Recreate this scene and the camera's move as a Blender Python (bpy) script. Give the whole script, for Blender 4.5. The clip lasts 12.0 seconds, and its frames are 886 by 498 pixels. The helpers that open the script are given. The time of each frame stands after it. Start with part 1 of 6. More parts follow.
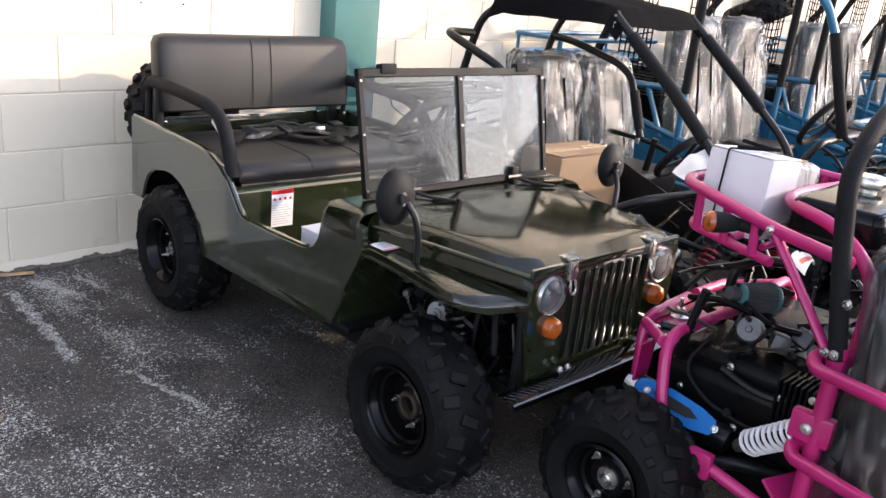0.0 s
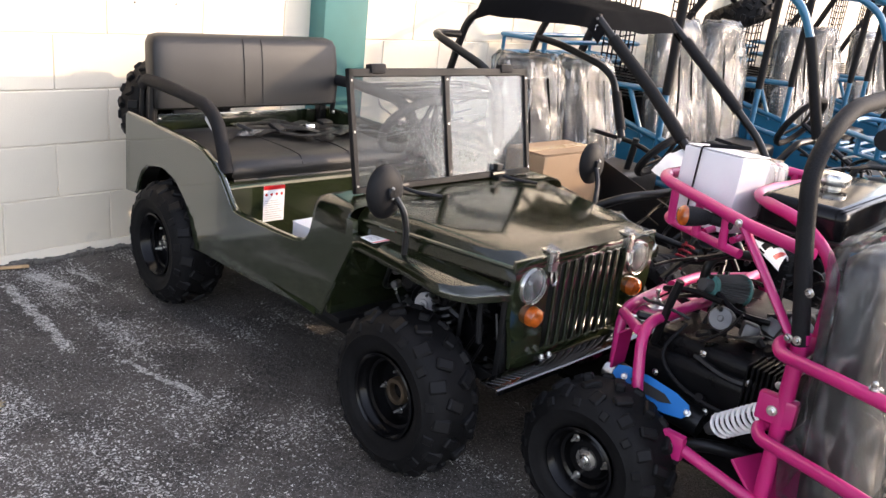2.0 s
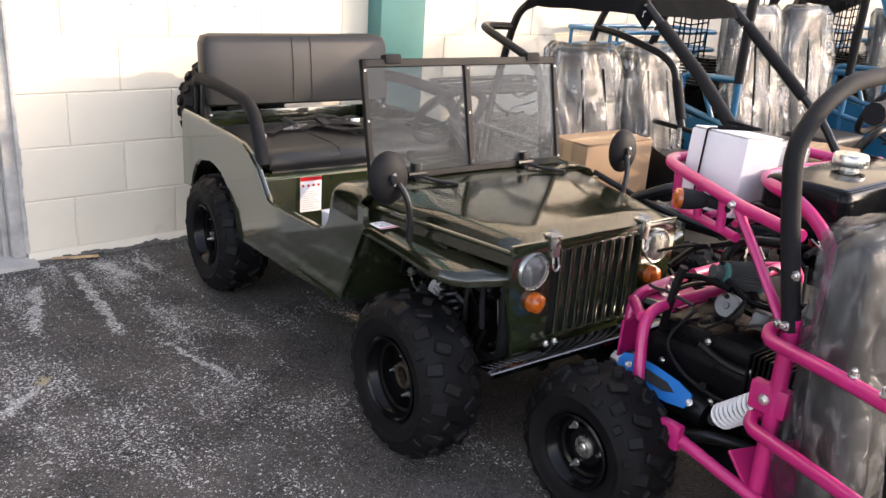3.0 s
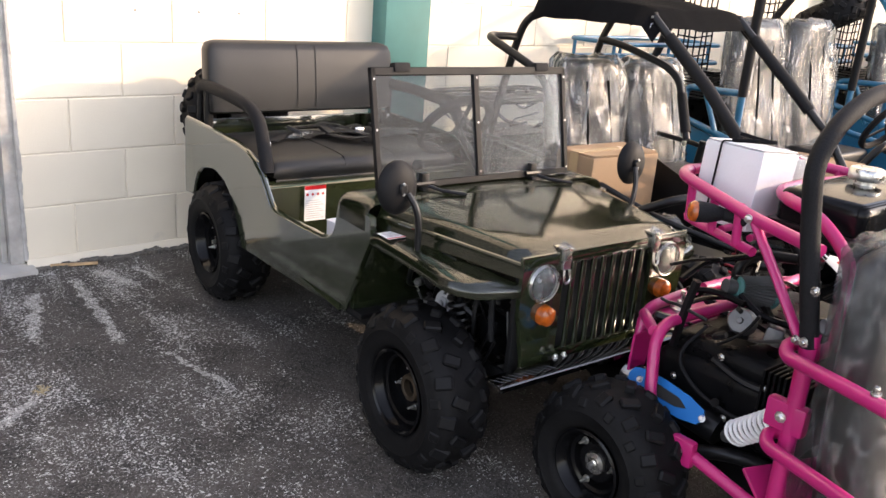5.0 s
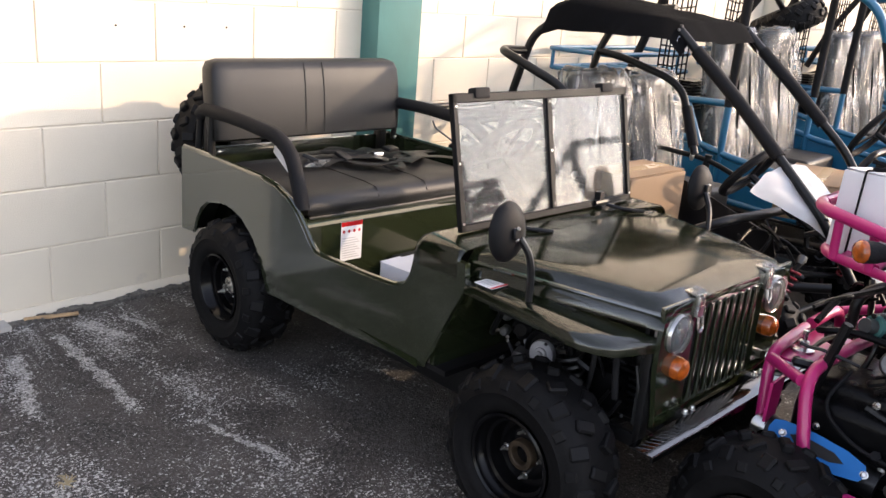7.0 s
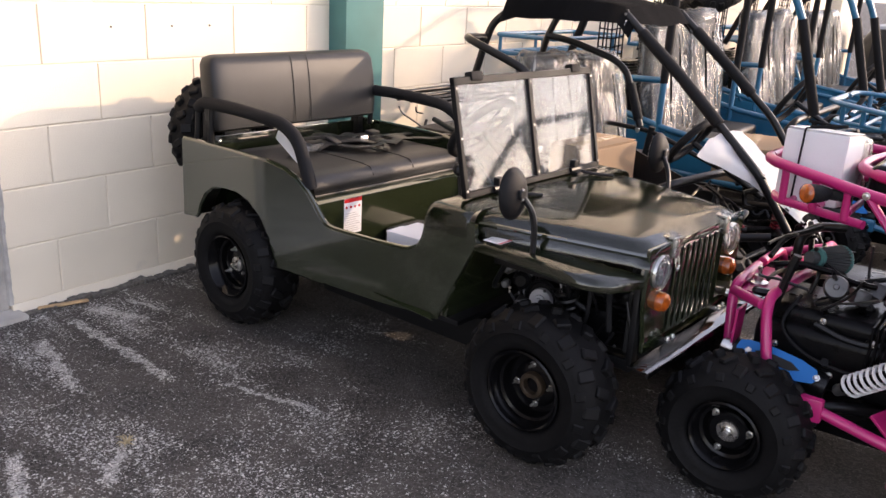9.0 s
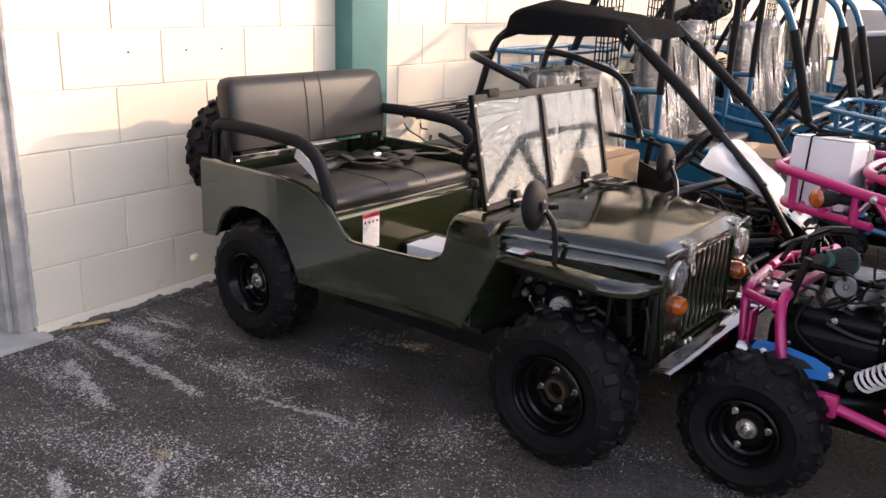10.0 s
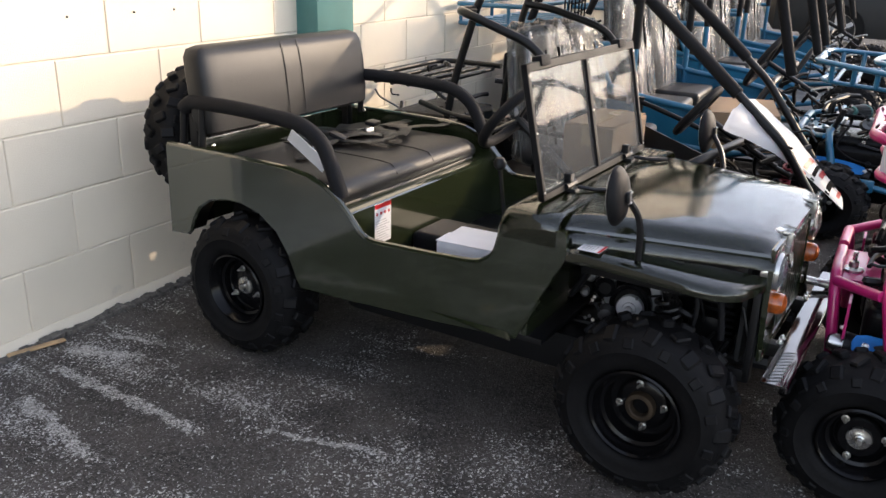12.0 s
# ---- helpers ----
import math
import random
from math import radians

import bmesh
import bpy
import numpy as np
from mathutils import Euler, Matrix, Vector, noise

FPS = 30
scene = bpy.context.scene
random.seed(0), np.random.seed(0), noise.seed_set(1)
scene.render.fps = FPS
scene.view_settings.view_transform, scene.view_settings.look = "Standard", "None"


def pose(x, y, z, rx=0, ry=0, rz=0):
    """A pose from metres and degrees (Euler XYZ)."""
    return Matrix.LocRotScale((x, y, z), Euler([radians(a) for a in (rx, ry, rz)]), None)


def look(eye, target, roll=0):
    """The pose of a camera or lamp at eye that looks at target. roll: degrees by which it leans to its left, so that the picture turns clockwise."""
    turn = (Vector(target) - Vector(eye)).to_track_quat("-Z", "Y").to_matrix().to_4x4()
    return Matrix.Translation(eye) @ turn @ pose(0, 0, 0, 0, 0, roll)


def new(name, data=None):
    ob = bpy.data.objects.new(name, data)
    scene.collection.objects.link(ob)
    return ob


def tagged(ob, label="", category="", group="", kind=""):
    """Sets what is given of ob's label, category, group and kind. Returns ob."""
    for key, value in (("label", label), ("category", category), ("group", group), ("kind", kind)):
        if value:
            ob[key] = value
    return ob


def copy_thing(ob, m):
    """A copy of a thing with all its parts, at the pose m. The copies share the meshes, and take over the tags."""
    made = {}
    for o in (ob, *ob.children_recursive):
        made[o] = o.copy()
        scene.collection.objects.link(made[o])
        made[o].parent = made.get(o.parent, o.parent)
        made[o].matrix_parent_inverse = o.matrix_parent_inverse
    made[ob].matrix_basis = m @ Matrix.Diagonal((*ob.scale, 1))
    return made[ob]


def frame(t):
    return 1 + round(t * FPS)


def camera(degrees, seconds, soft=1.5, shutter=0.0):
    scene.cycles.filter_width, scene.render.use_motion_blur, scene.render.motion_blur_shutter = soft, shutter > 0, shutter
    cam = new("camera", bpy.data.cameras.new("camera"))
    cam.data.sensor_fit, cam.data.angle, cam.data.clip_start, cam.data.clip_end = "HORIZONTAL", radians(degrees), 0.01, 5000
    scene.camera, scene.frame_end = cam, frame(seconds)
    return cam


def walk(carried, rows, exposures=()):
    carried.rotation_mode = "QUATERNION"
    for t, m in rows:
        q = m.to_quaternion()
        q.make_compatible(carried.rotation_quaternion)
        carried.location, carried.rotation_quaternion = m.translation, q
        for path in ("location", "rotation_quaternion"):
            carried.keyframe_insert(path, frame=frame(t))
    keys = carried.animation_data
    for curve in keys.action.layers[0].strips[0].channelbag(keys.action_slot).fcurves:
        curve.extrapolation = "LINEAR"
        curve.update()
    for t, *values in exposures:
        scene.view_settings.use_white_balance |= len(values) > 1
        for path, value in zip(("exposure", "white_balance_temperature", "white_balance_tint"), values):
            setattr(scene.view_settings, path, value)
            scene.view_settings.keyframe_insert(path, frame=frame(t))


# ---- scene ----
cam = camera(55.7, 12.0)
PATH = [
    (0, (-1.048, -3.06, 1.202), (0.356, -1.787, 0.566), 5.9),
    (0.5, (-1.037, -2.952, 1.178), (0.395, -1.733, 0.496), 6.8),
    (1, (-1.043, -2.891, 1.188), (0.429, -1.708, 0.531), 6.3),
    (1.5, (-1.128, -3.009, 1.194), (0.353, -1.823, 0.561), 6.8),
    (2, (-1.115, -3.119, 1.212), (0.313, -1.87, 0.58), 6.4),
    (2.5, (-0.999, -3.248, 1.194), (0.311, -1.878, 0.555), 5.5),
    (3, (-0.941, -3.326, 1.205), (0.291, -1.892, 0.553), 3.9),
    (5, (-0.949, -3.283, 1.195), (0.296, -1.85, 0.567), 4.6),
    (5.5, (-0.975, -3.242, 1.197), (0.256, -1.789, 0.588), 5.2),
    (6, (-1.073, -3.111, 1.193), (0.204, -1.689, 0.602), 5.2),
    (6.5, (-1.127, -2.96, 1.191), (0.222, -1.611, 0.591), 5.1),
    (7, (-1.126, -2.759, 1.184), (0.305, -1.498, 0.581), 4.7),
    (7.5, (-1.226, -2.655, 1.187), (0.295, -1.509, 0.574), 4.5),
    (7.7, (-1.302, -2.623, 1.185), (0.264, -1.542, 0.569), 4.8),
    (9.3, (-1.505, -2.807, 1.2), (0.023, -1.667, 0.594), 2.5),
    (9.5, (-1.529, -2.809, 1.211), (-0.007, -1.657, 0.615), 2.3),
    (10, (-1.599, -2.753, 1.207), (-0.038, -1.647, 0.624), 2.0),
    (10.5, (-1.643, -2.682, 1.217), (-0.01, -1.71, 0.595), 2.7),
    (11, (-1.529, -2.543, 1.187), (0.121, -1.618, 0.537), 3.2),
    (11.5, (-1.439, -2.397, 1.185), (0.203, -1.465, 0.525), 2.3),
    (12, (-1.472, -2.228, 1.196), (0.185, -1.34, 0.513), 1.5),
]
EXPOSURES = [(0, 2.08, 6300, 20), (2.5, 2.28, 6650, 20), (5.5, 2.16, 6800, 20), (7.5, 1.95, 6600, 20), (9.5, 1.85, 6850, 26), (10.5, 1.73, 6700, 23), (12, 1.79, 6500, 17)]
walk(cam, [(t, look(eye, target, roll)) for t, eye, target, roll in PATH], EXPOSURES)

# ---- light ----
world = bpy.data.worlds.new("sky")
scene.world = world
world.use_nodes = True
wn = world.node_tree
sky = wn.nodes.new("ShaderNodeTexSky")
sky.sky_type = "NISHITA"
sky.sun_disc = False
sky.sun_elevation = radians(18.6)
sky.sun_rotation = radians(128)
sky.air_density, sky.dust_density, sky.ozone_density = 1.0, 1.0, 1.0
pale_sky = wn.nodes.new("ShaderNodeHueSaturation")
pale_sky.inputs["Saturation"].default_value = 0.58
wn.links.new(sky.outputs[0], pale_sky.inputs["Color"])
wn.links.new(pale_sky.outputs[0], wn.nodes["Background"].inputs[0])
wn.nodes["Background"].inputs[1].default_value = 0.155

sun = new("sun", bpy.data.lights.new("sun", "SUN"))
sun.data.energy, sun.data.angle, sun.data.color = 1.0, radians(0.8), (1.0, 0.80, 0.53)
SUN_WAY = Vector((-0.745, 0.59, -0.318))
sun.rotation_mode = "QUATERNION"
sun.rotation_quaternion = SUN_WAY.to_track_quat("-Z", "Y")

# ---- materials ----


def links(m):
    return m.node_tree.nodes, m.node_tree.links


def mat(name, col, rough=0.5, metal=0.0, var=0.18, scale=9.0, bump=0.15, fine=160.0, coat=0.0, dust=0.0, spec=0.5, dust_col=(0.35, 0.32, 0.28), rv=0.12, coat_ior=1.6):
    """A painted, moulded or metal surface: two scales of change in colour and gloss, fine relief, some dust."""
    m = bpy.data.materials.new(name)
    m.use_nodes = True
    n, l = links(m)
    b = n["Principled BSDF"]
    tc = n.new("ShaderNodeTexCoord")
    big, small = n.new("ShaderNodeTexNoise"), n.new("ShaderNodeTexNoise")
    for t, s, d in ((big, scale, 4), (small, fine, 3)):
        t.inputs["Scale"].default_value, t.inputs["Detail"].default_value = s, d
        l.new(tc.outputs["Object"], t.inputs["Vector"])
    ramp = n.new("ShaderNodeMapRange")
    ramp.inputs[1].default_value, ramp.inputs[2].default_value = 0.3, 0.7
    ramp.inputs[3].default_value, ramp.inputs[4].default_value = 1 - var, 1 + var
    l.new(big.outputs["Fac"], ramp.inputs[0])
    mul = n.new("ShaderNodeMix")
    mul.data_type, mul.blend_type = "RGBA", "MULTIPLY"
    mul.inputs["Factor"].default_value = 1.0
    mul.inputs["A"].default_value = (*col, 1)
    l.new(ramp.outputs[0], mul.inputs["B"])
    out = mul.outputs["Result"]
    if dust:
        dm = n.new("ShaderNodeMapRange")
        dm.inputs[1].default_value, dm.inputs[2].default_value = 0.5, 0.8
        dm.inputs[3].default_value, dm.inputs[4].default_value = 0.0, dust
        mm = n.new("ShaderNodeMath")
        mm.operation = "MULTIPLY_ADD"
        mm.inputs[1].default_value, mm.inputs[2].default_value = 0.6, 0.2
        l.new(small.outputs["Fac"], mm.inputs[0])
        ad = n.new("ShaderNodeMath")
        ad.operation = "ADD"
        l.new(mm.outputs[0], ad.inputs[0])
        sc = n.new("ShaderNodeMath")
        sc.operation = "MULTIPLY"
        sc.inputs[1].default_value = 0.35
        l.new(big.outputs["Fac"], sc.inputs[0])
        l.new(sc.outputs[0], ad.inputs[1])
        l.new(ad.outputs[0], dm.inputs[0])
        mx = n.new("ShaderNodeMix")
        mx.data_type = "RGBA"
        l.new(dm.outputs[0], mx.inputs["Factor"])
        l.new(out, mx.inputs["A"])
        mx.inputs["B"].default_value = (*dust_col, 1)
        out = mx.outputs["Result"]
    l.new(out, b.inputs["Base Color"])
    rr = n.new("ShaderNodeMapRange")
    rr.inputs[3].default_value, rr.inputs[4].default_value = max(0.02, rough - rv), min(1, rough + rv)
    l.new(big.outputs["Fac"], rr.inputs[0])
    l.new(rr.outputs[0], b.inputs["Roughness"])
    b.inputs["Metallic"].default_value = metal
    b.inputs["Specular IOR Level"].default_value = spec
    b.inputs["Coat Weight"].default_value = coat
    b.inputs["Coat Roughness"].default_value = 0.065
    b.inputs["Coat IOR"].default_value = coat_ior
    if bump:
        bp = n.new("ShaderNodeBump")
        bp.inputs["Strength"].default_value, bp.inputs["Distance"].default_value = bump, 0.002
        l.new(small.outputs["Fac"], bp.inputs["Height"])
        l.new(bp.outputs[0], b.inputs["Normal"])
    return m


def film(name, tint=(0.9, 0.92, 0.93), haze=0.25, crease=30.0, strength=0.6, rough=0.08, shine=1.0, stretch=0.28, glint_haze=1.6):
    """Clear plastic: see-through, shining in its creases, with a thin milky haze and painted glints."""
    m = bpy.data.materials.new(name)
    m.use_nodes = True
    n, l = links(m)
    n.remove(n["Principled BSDF"])
    out = n["Material Output"]
    tc = n.new("ShaderNodeTexCoord")
    no = n.new("ShaderNodeTexNoise")
    mp = n.new("ShaderNodeMapping")
    mp.inputs["Scale"].default_value = (1.0, 1.0, stretch)
    no.inputs["Scale"].default_value, no.inputs["Detail"].default_value, no.inputs["Distortion"].default_value = crease, 3, 1.2
    l.new(tc.outputs["Object"], mp.inputs[0])
    l.new(mp.outputs[0], no.inputs["Vector"])
    bp = n.new("ShaderNodeBump")
    bp.inputs["Strength"].default_value, bp.inputs["Distance"].default_value = strength, 0.02
    l.new(no.outputs["Fac"], bp.inputs["Height"])
    tr, gl, df = n.new("ShaderNodeBsdfTransparent"), n.new("ShaderNodeBsdfGlossy"), n.new("ShaderNodeBsdfDiffuse")
    tl = n.new("ShaderNodeBsdfTranslucent")
    tr.inputs[0].default_value = (*tint, 1)
    gl.inputs["Roughness"].default_value = rough
    df.inputs[0].default_value = (0.76, 0.78, 0.79, 1)
    tl.inputs[0].default_value = (0.76, 0.78, 0.79, 1)
    l.new(bp.outputs[0], gl.inputs["Normal"])
    l.new(bp.outputs[0], df.inputs["Normal"])
    hz = n.new("ShaderNodeMixShader")
    hz.inputs[0].default_value = 0.25
    l.new(df.outputs[0], hz.inputs[1])
    l.new(tl.outputs[0], hz.inputs[2])
    a, b = n.new("ShaderNodeMixShader"), n.new("ShaderNodeMixShader")
    # haze rises with the noise to paint sky glints on wrinkles
    rp = n.new("ShaderNodeMapRange")
    rp.inputs[1].default_value, rp.inputs[2].default_value = 0.48, 0.70
    rp.inputs[3].default_value, rp.inputs[4].default_value = haze * 0.55, min(0.8, haze * glint_haze)
    l.new(no.outputs["Fac"], rp.inputs[0])
    l.new(rp.outputs[0], a.inputs[0])
    l.new(tr.outputs[0], a.inputs[1])
    l.new(hz.outputs[0], a.inputs[2])
    fr = n.new("ShaderNodeFresnel")
    fr.inputs[0].default_value = 1.45
    l.new(bp.outputs[0], fr.inputs["Normal"])
    sh = n.new("ShaderNodeMath")
    sh.operation = "MULTIPLY"
    sh.inputs[1].default_value = shine
    l.new(fr.outputs[0], sh.inputs[0])
    l.new(sh.outputs[0], b.inputs[0])
    l.new(a.outputs[0], b.inputs[1])
    l.new(gl.outputs[0], b.inputs[2])
    l.new(b.outputs[0], out.inputs[0])
    return m


def asphalt():
    m = bpy.data.materials.new("asphalt")
    m.use_nodes = True
    n, l = links(m)
    b = n["Principled BSDF"]
    tc = n.new("ShaderNodeTexCoord")

    def noise_tex(scale, detail=4, src=None, dist=0.0):
        t = n.new("ShaderNodeTexNoise")
        t.inputs["Scale"].default_value, t.inputs["Detail"].default_value, t.inputs["Distortion"].default_value = scale, detail, dist
        l.new(src or tc.outputs["Object"], t.inputs["Vector"])
        return t.outputs["Fac"]

    def rng(src, a, c, lo=0.0, hi=1.0):
        r = n.new("ShaderNodeMapRange")
        for i, v in zip((1, 2, 3, 4), (a, c, lo, hi)):
            r.inputs[i].default_value = v
        l.new(src, r.inputs[0])
        return r.outputs[0]

    def math_node(op, x, y=0.0):
        q = n.new("ShaderNodeMath")
        q.operation = op
        for i, v in enumerate((x, y)):
            if isinstance(v, (int, float)):
                q.inputs[i].default_value = v
            else:
                l.new(v, q.inputs[i])
        return q.outputs[0]

    def mix(fac, x, y):
        q = n.new("ShaderNodeMix")
        q.data_type = "RGBA"
        l.new(fac, q.inputs["Factor"])
        for k, v in (("A", x), ("B", y)):
            if isinstance(v, tuple):
                q.inputs[k].default_value = (*v, 1)
            else:
                l.new(v, q.inputs[k])
        return q.outputs["Result"]

    vo = n.new("ShaderNodeTexVoronoi")
    vo.inputs["Scale"].default_value = 205
    warp = n.new("ShaderNodeTexNoise")
    warp.inputs["Scale"].default_value, warp.inputs["Detail"].default_value = 60, 2
    l.new(tc.outputs["Object"], warp.inputs["Vector"])
    shift = n.new("ShaderNodeVectorMath")
    shift.operation = "MULTIPLY_ADD"
    shift.inputs[1].default_value = (0.02, 0.02, 0.02)
    l.new(warp.outputs["Color"], shift.inputs[0])
    l.new(tc.outputs["Object"], shift.inputs[2])
    l.new(shift.outputs[0], vo.inputs["Vector"])
    cell = n.new("ShaderNodeSeparateColor")
    l.new(vo.outputs["Color"], cell.inputs[0])
    mid = noise_tex(5)
    wide = noise_tex(0.9, 3)
    col = mix(rng(mid, 0.35, 0.7), (0.038, 0.035, 0.032), (0.100, 0.089, 0.078))
    col = mix(rng(cell.outputs[1], 0.3, 1.0, 0.0, 0.65), col, (0.17, 0.155, 0.14))
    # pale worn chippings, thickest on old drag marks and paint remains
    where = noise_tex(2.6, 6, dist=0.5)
    mp = n.new("ShaderNodeMapping")
    mp.inputs["Rotation"].default_value = (0, 0, radians(-12))
    mp.inputs["Scale"].default_value = (7.0, 0.8, 1.0)
    l.new(tc.outputs["Object"], mp.inputs[0])
    drag = noise_tex(1.0, 5, mp.outputs[0], 0.3)
    sx = n.new("ShaderNodeSeparateXYZ")
    l.new(tc.outputs["Object"], sx.inputs[0])
    rag = math_node("MULTIPLY", math_node("SUBTRACT", noise_tex(16, 6), 0.5), 0.075)
    marks = None
    for x0, y0, x1, y1, half in ((-0.07, -0.19, -0.118, -0.80, 0.016), (-0.235, -0.27, -0.335, -0.66, 0.017), (0.03, -0.13, 0.10, -0.36, 0.024), (0.16, -0.16, 0.20, -0.34, 0.012),
                                 (-0.62, -0.86, -0.74, -1.12, 0.016), (-0.02, -0.95, 0.04, -1.25, 0.010), (-0.55, -1.15, -0.42, -1.02, 0.012), (-1.1, -0.5, -1.3, -1.0, 0.05)):
        ln = math.hypot(x1 - x0, y1 - y0)
        dx, dy = (x1 - x0) / ln, (y1 - y0) / ln
        px, py = math_node("SUBTRACT", sx.outputs[0], x0), math_node("SUBTRACT", sx.outputs[1], y0)
        along = math_node("ADD", math_node("MULTIPLY", px, dx), math_node("MULTIPLY", py, dy))
        across = math_node("ABSOLUTE", math_node("ADD", math_node("SUBTRACT", math_node("MULTIPLY", px, dy), math_node("MULTIPLY", py, dx)), rag))
        one = math_node("MULTIPLY", rng(across, half * 0.6, half * 1.5, 1, 0), math_node("MULTIPLY", rng(along, -0.02, 0.02), rng(along, ln - 0.06, ln + 0.04, 1, 0)))
        marks = one if marks is None else math_node("MAXIMUM", marks, one)
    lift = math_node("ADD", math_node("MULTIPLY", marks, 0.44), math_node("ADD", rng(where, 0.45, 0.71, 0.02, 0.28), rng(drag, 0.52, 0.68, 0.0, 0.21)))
    # open ground is scuffed pale; chips thin out to paint the shade by the vehicles
    shade_thinning = rng(math_node("ADD", sx.outputs[0], math_node("MULTIPLY", noise_tex(1.7, 4), 0.8)), 0.45, 0.95, 0.0, -0.16)
    lift = math_node("ADD", lift, shade_thinning)
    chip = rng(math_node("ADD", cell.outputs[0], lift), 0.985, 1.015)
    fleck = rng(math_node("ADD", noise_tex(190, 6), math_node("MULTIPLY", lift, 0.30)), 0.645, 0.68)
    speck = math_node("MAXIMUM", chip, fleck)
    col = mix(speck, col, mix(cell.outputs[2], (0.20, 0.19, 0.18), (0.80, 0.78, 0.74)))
    sp = noise_tex(70, 5)
    col = mix(math_node("MULTIPLY", marks, rng(sp, 0.48, 0.62, 0.0, 0.6)), col, (0.40, 0.38, 0.35))
    l.new(col, b.inputs["Base Color"])
    b.inputs["Roughness"].default_value = 0.88
    b.inputs["Specular IOR Level"].default_value = 0.3
    bp = n.new("ShaderNodeBump")
    bp.inputs["Strength"].default_value, bp.inputs["Distance"].default_value = 0.9, 0.006
    l.new(math_node("ADD", vo.outputs["Distance"], math_node("MULTIPLY", sp, 0.7)), bp.inputs["Height"])
    l.new(bp.outputs[0], b.inputs["Normal"])
    return m


def block_paint():
    m = mat("block_paint", (0.76, 0.68, 0.54), 0.75, var=0.05, scale=3, bump=0.5, fine=240)
    n, l = links(m)
    b = n["Principled BSDF"]
    base = b.inputs["Base Color"].links[0].from_socket
    info = n.new("ShaderNodeObjectInfo")
    r = n.new("ShaderNodeMapRange")
    r.inputs[3].default_value, r.inputs[4].default_value = 0.95, 1.03
    l.new(info.outputs["Random"], r.inputs[0])
    q = n.new("ShaderNodeMix")
    q.data_type, q.blend_type = "RGBA", "MULTIPLY"
    q.inputs["Factor"].default_value = 1
    l.new(base, q.inputs["A"])
    l.new(r.outputs[0], q.inputs["B"])
    # scuffs and drips of grime
    tc, no = n.new("ShaderNodeTexCoord"), n.new("ShaderNodeTexNoise")
    geo = n.new("ShaderNodeNewGeometry")
    no.inputs["Scale"].default_value, no.inputs["Detail"].default_value, no.inputs["Roughness"].default_value = 5.0, 9, 0.72
    l.new(geo.outputs["Position"], no.inputs["Vector"])
    k = n.new("ShaderNodeMapRange")
    k.inputs[1].default_value, k.inputs[2].default_value, k.inputs[4].default_value = 0.63, 0.78, 0.45
    l.new(no.outputs["Fac"], k.inputs[0])
    g = n.new("ShaderNodeMix")
    g.data_type = "RGBA"
    l.new(k.outputs[0], g.inputs["Factor"])
    l.new(q.outputs["Result"], g.inputs["A"])
    g.inputs["B"].default_value = (0.42, 0.39, 0.35, 1)
    l.new(g.outputs["Result"], b.inputs["Base Color"])
    return m


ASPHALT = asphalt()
BLOCK = block_paint()
MORTAR = mat("mortar", (0.72, 0.645, 0.525), 0.9, var=0.1, scale=12, bump=0.6, fine=120)
CONCRETE = mat("concrete", (0.46, 0.44, 0.40), 0.9, var=0.2, scale=6, bump=0.6, fine=90)
RENDERED = mat("rendered_wall", (0.66, 0.60, 0.50), 0.85, var=0.08, scale=2, bump=0.4, fine=90)
# colour made up to dim reflections and bounce light on the car's side
UNSEENWALL = mat("unseen_dark_wall", (0.13, 0.125, 0.12), 0.9, var=0.15, scale=2, bump=0.4, fine=90)
TEAL = mat("teal_paint", (0.060, 0.185, 0.175), 0.55, var=0.12, scale=5, bump=0.2)
JAMB = mat("worn_jamb", (0.40, 0.39, 0.37), 0.7, var=0.35, scale=14, bump=0.8, fine=60, dust=0.5)
TARJOINT = mat("tar_joint", (0.030, 0.028, 0.026), 0.95, var=0.4, scale=30, bump=0.9, fine=90, dust=0.5, dust_col=(0.25, 0.23, 0.2))
# near black puts the shade of rooms, holes and slots into the colour
SHADEBLACK = mat("shade_black", (0.02, 0.02, 0.02), 0.9)
OLIVE = mat("olive_paint", (0.018, 0.0235, 0.010), 0.16, var=0.06, scale=3, bump=0.0, coat=1.0, spec=0.5, rv=0.04, coat_ior=1.77)
BLACKP = mat("black_paint", (0.008, 0.008, 0.0085), 0.38, var=0.2, bump=0.05, coat=0.0, spec=0.30)
FOAM = mat("black_foam", (0.008, 0.008, 0.0092), 0.75, var=0.2, bump=0.5, fine=260, dust=0.06, spec=0.2, dust_col=(0.07, 0.068, 0.066))
RUBBER = mat("tyre_rubber", (0.0045, 0.0045, 0.005), 0.6, var=0.25, scale=20, bump=0.3, fine=120, dust=0.10, spec=0.12, dust_col=(0.04, 0.038, 0.036))
VINYL = mat("black_vinyl", (0.012, 0.0117, 0.0114), 0.48, var=0.2, scale=6, bump=0.22, fine=320, spec=0.4, rv=0.05)
# lighter copy of the vinyl: sunlight on the backrest put into the colour
SUNLITVINYL = mat("sunlit_vinyl", (0.017, 0.0165, 0.0158), 0.44, var=0.18, scale=5, bump=0.25, fine=320, spec=0.34, rv=0.05)
SEMIMATT = mat("matt_black_steel", (0.008, 0.008, 0.0085), 0.6, var=0.2, bump=0.1, spec=0.18)
WEBBING = mat("black_belt_webbing", (0.007, 0.007, 0.008), 0.42, var=0.25, scale=14, bump=0.4, fine=500, spec=0.4)
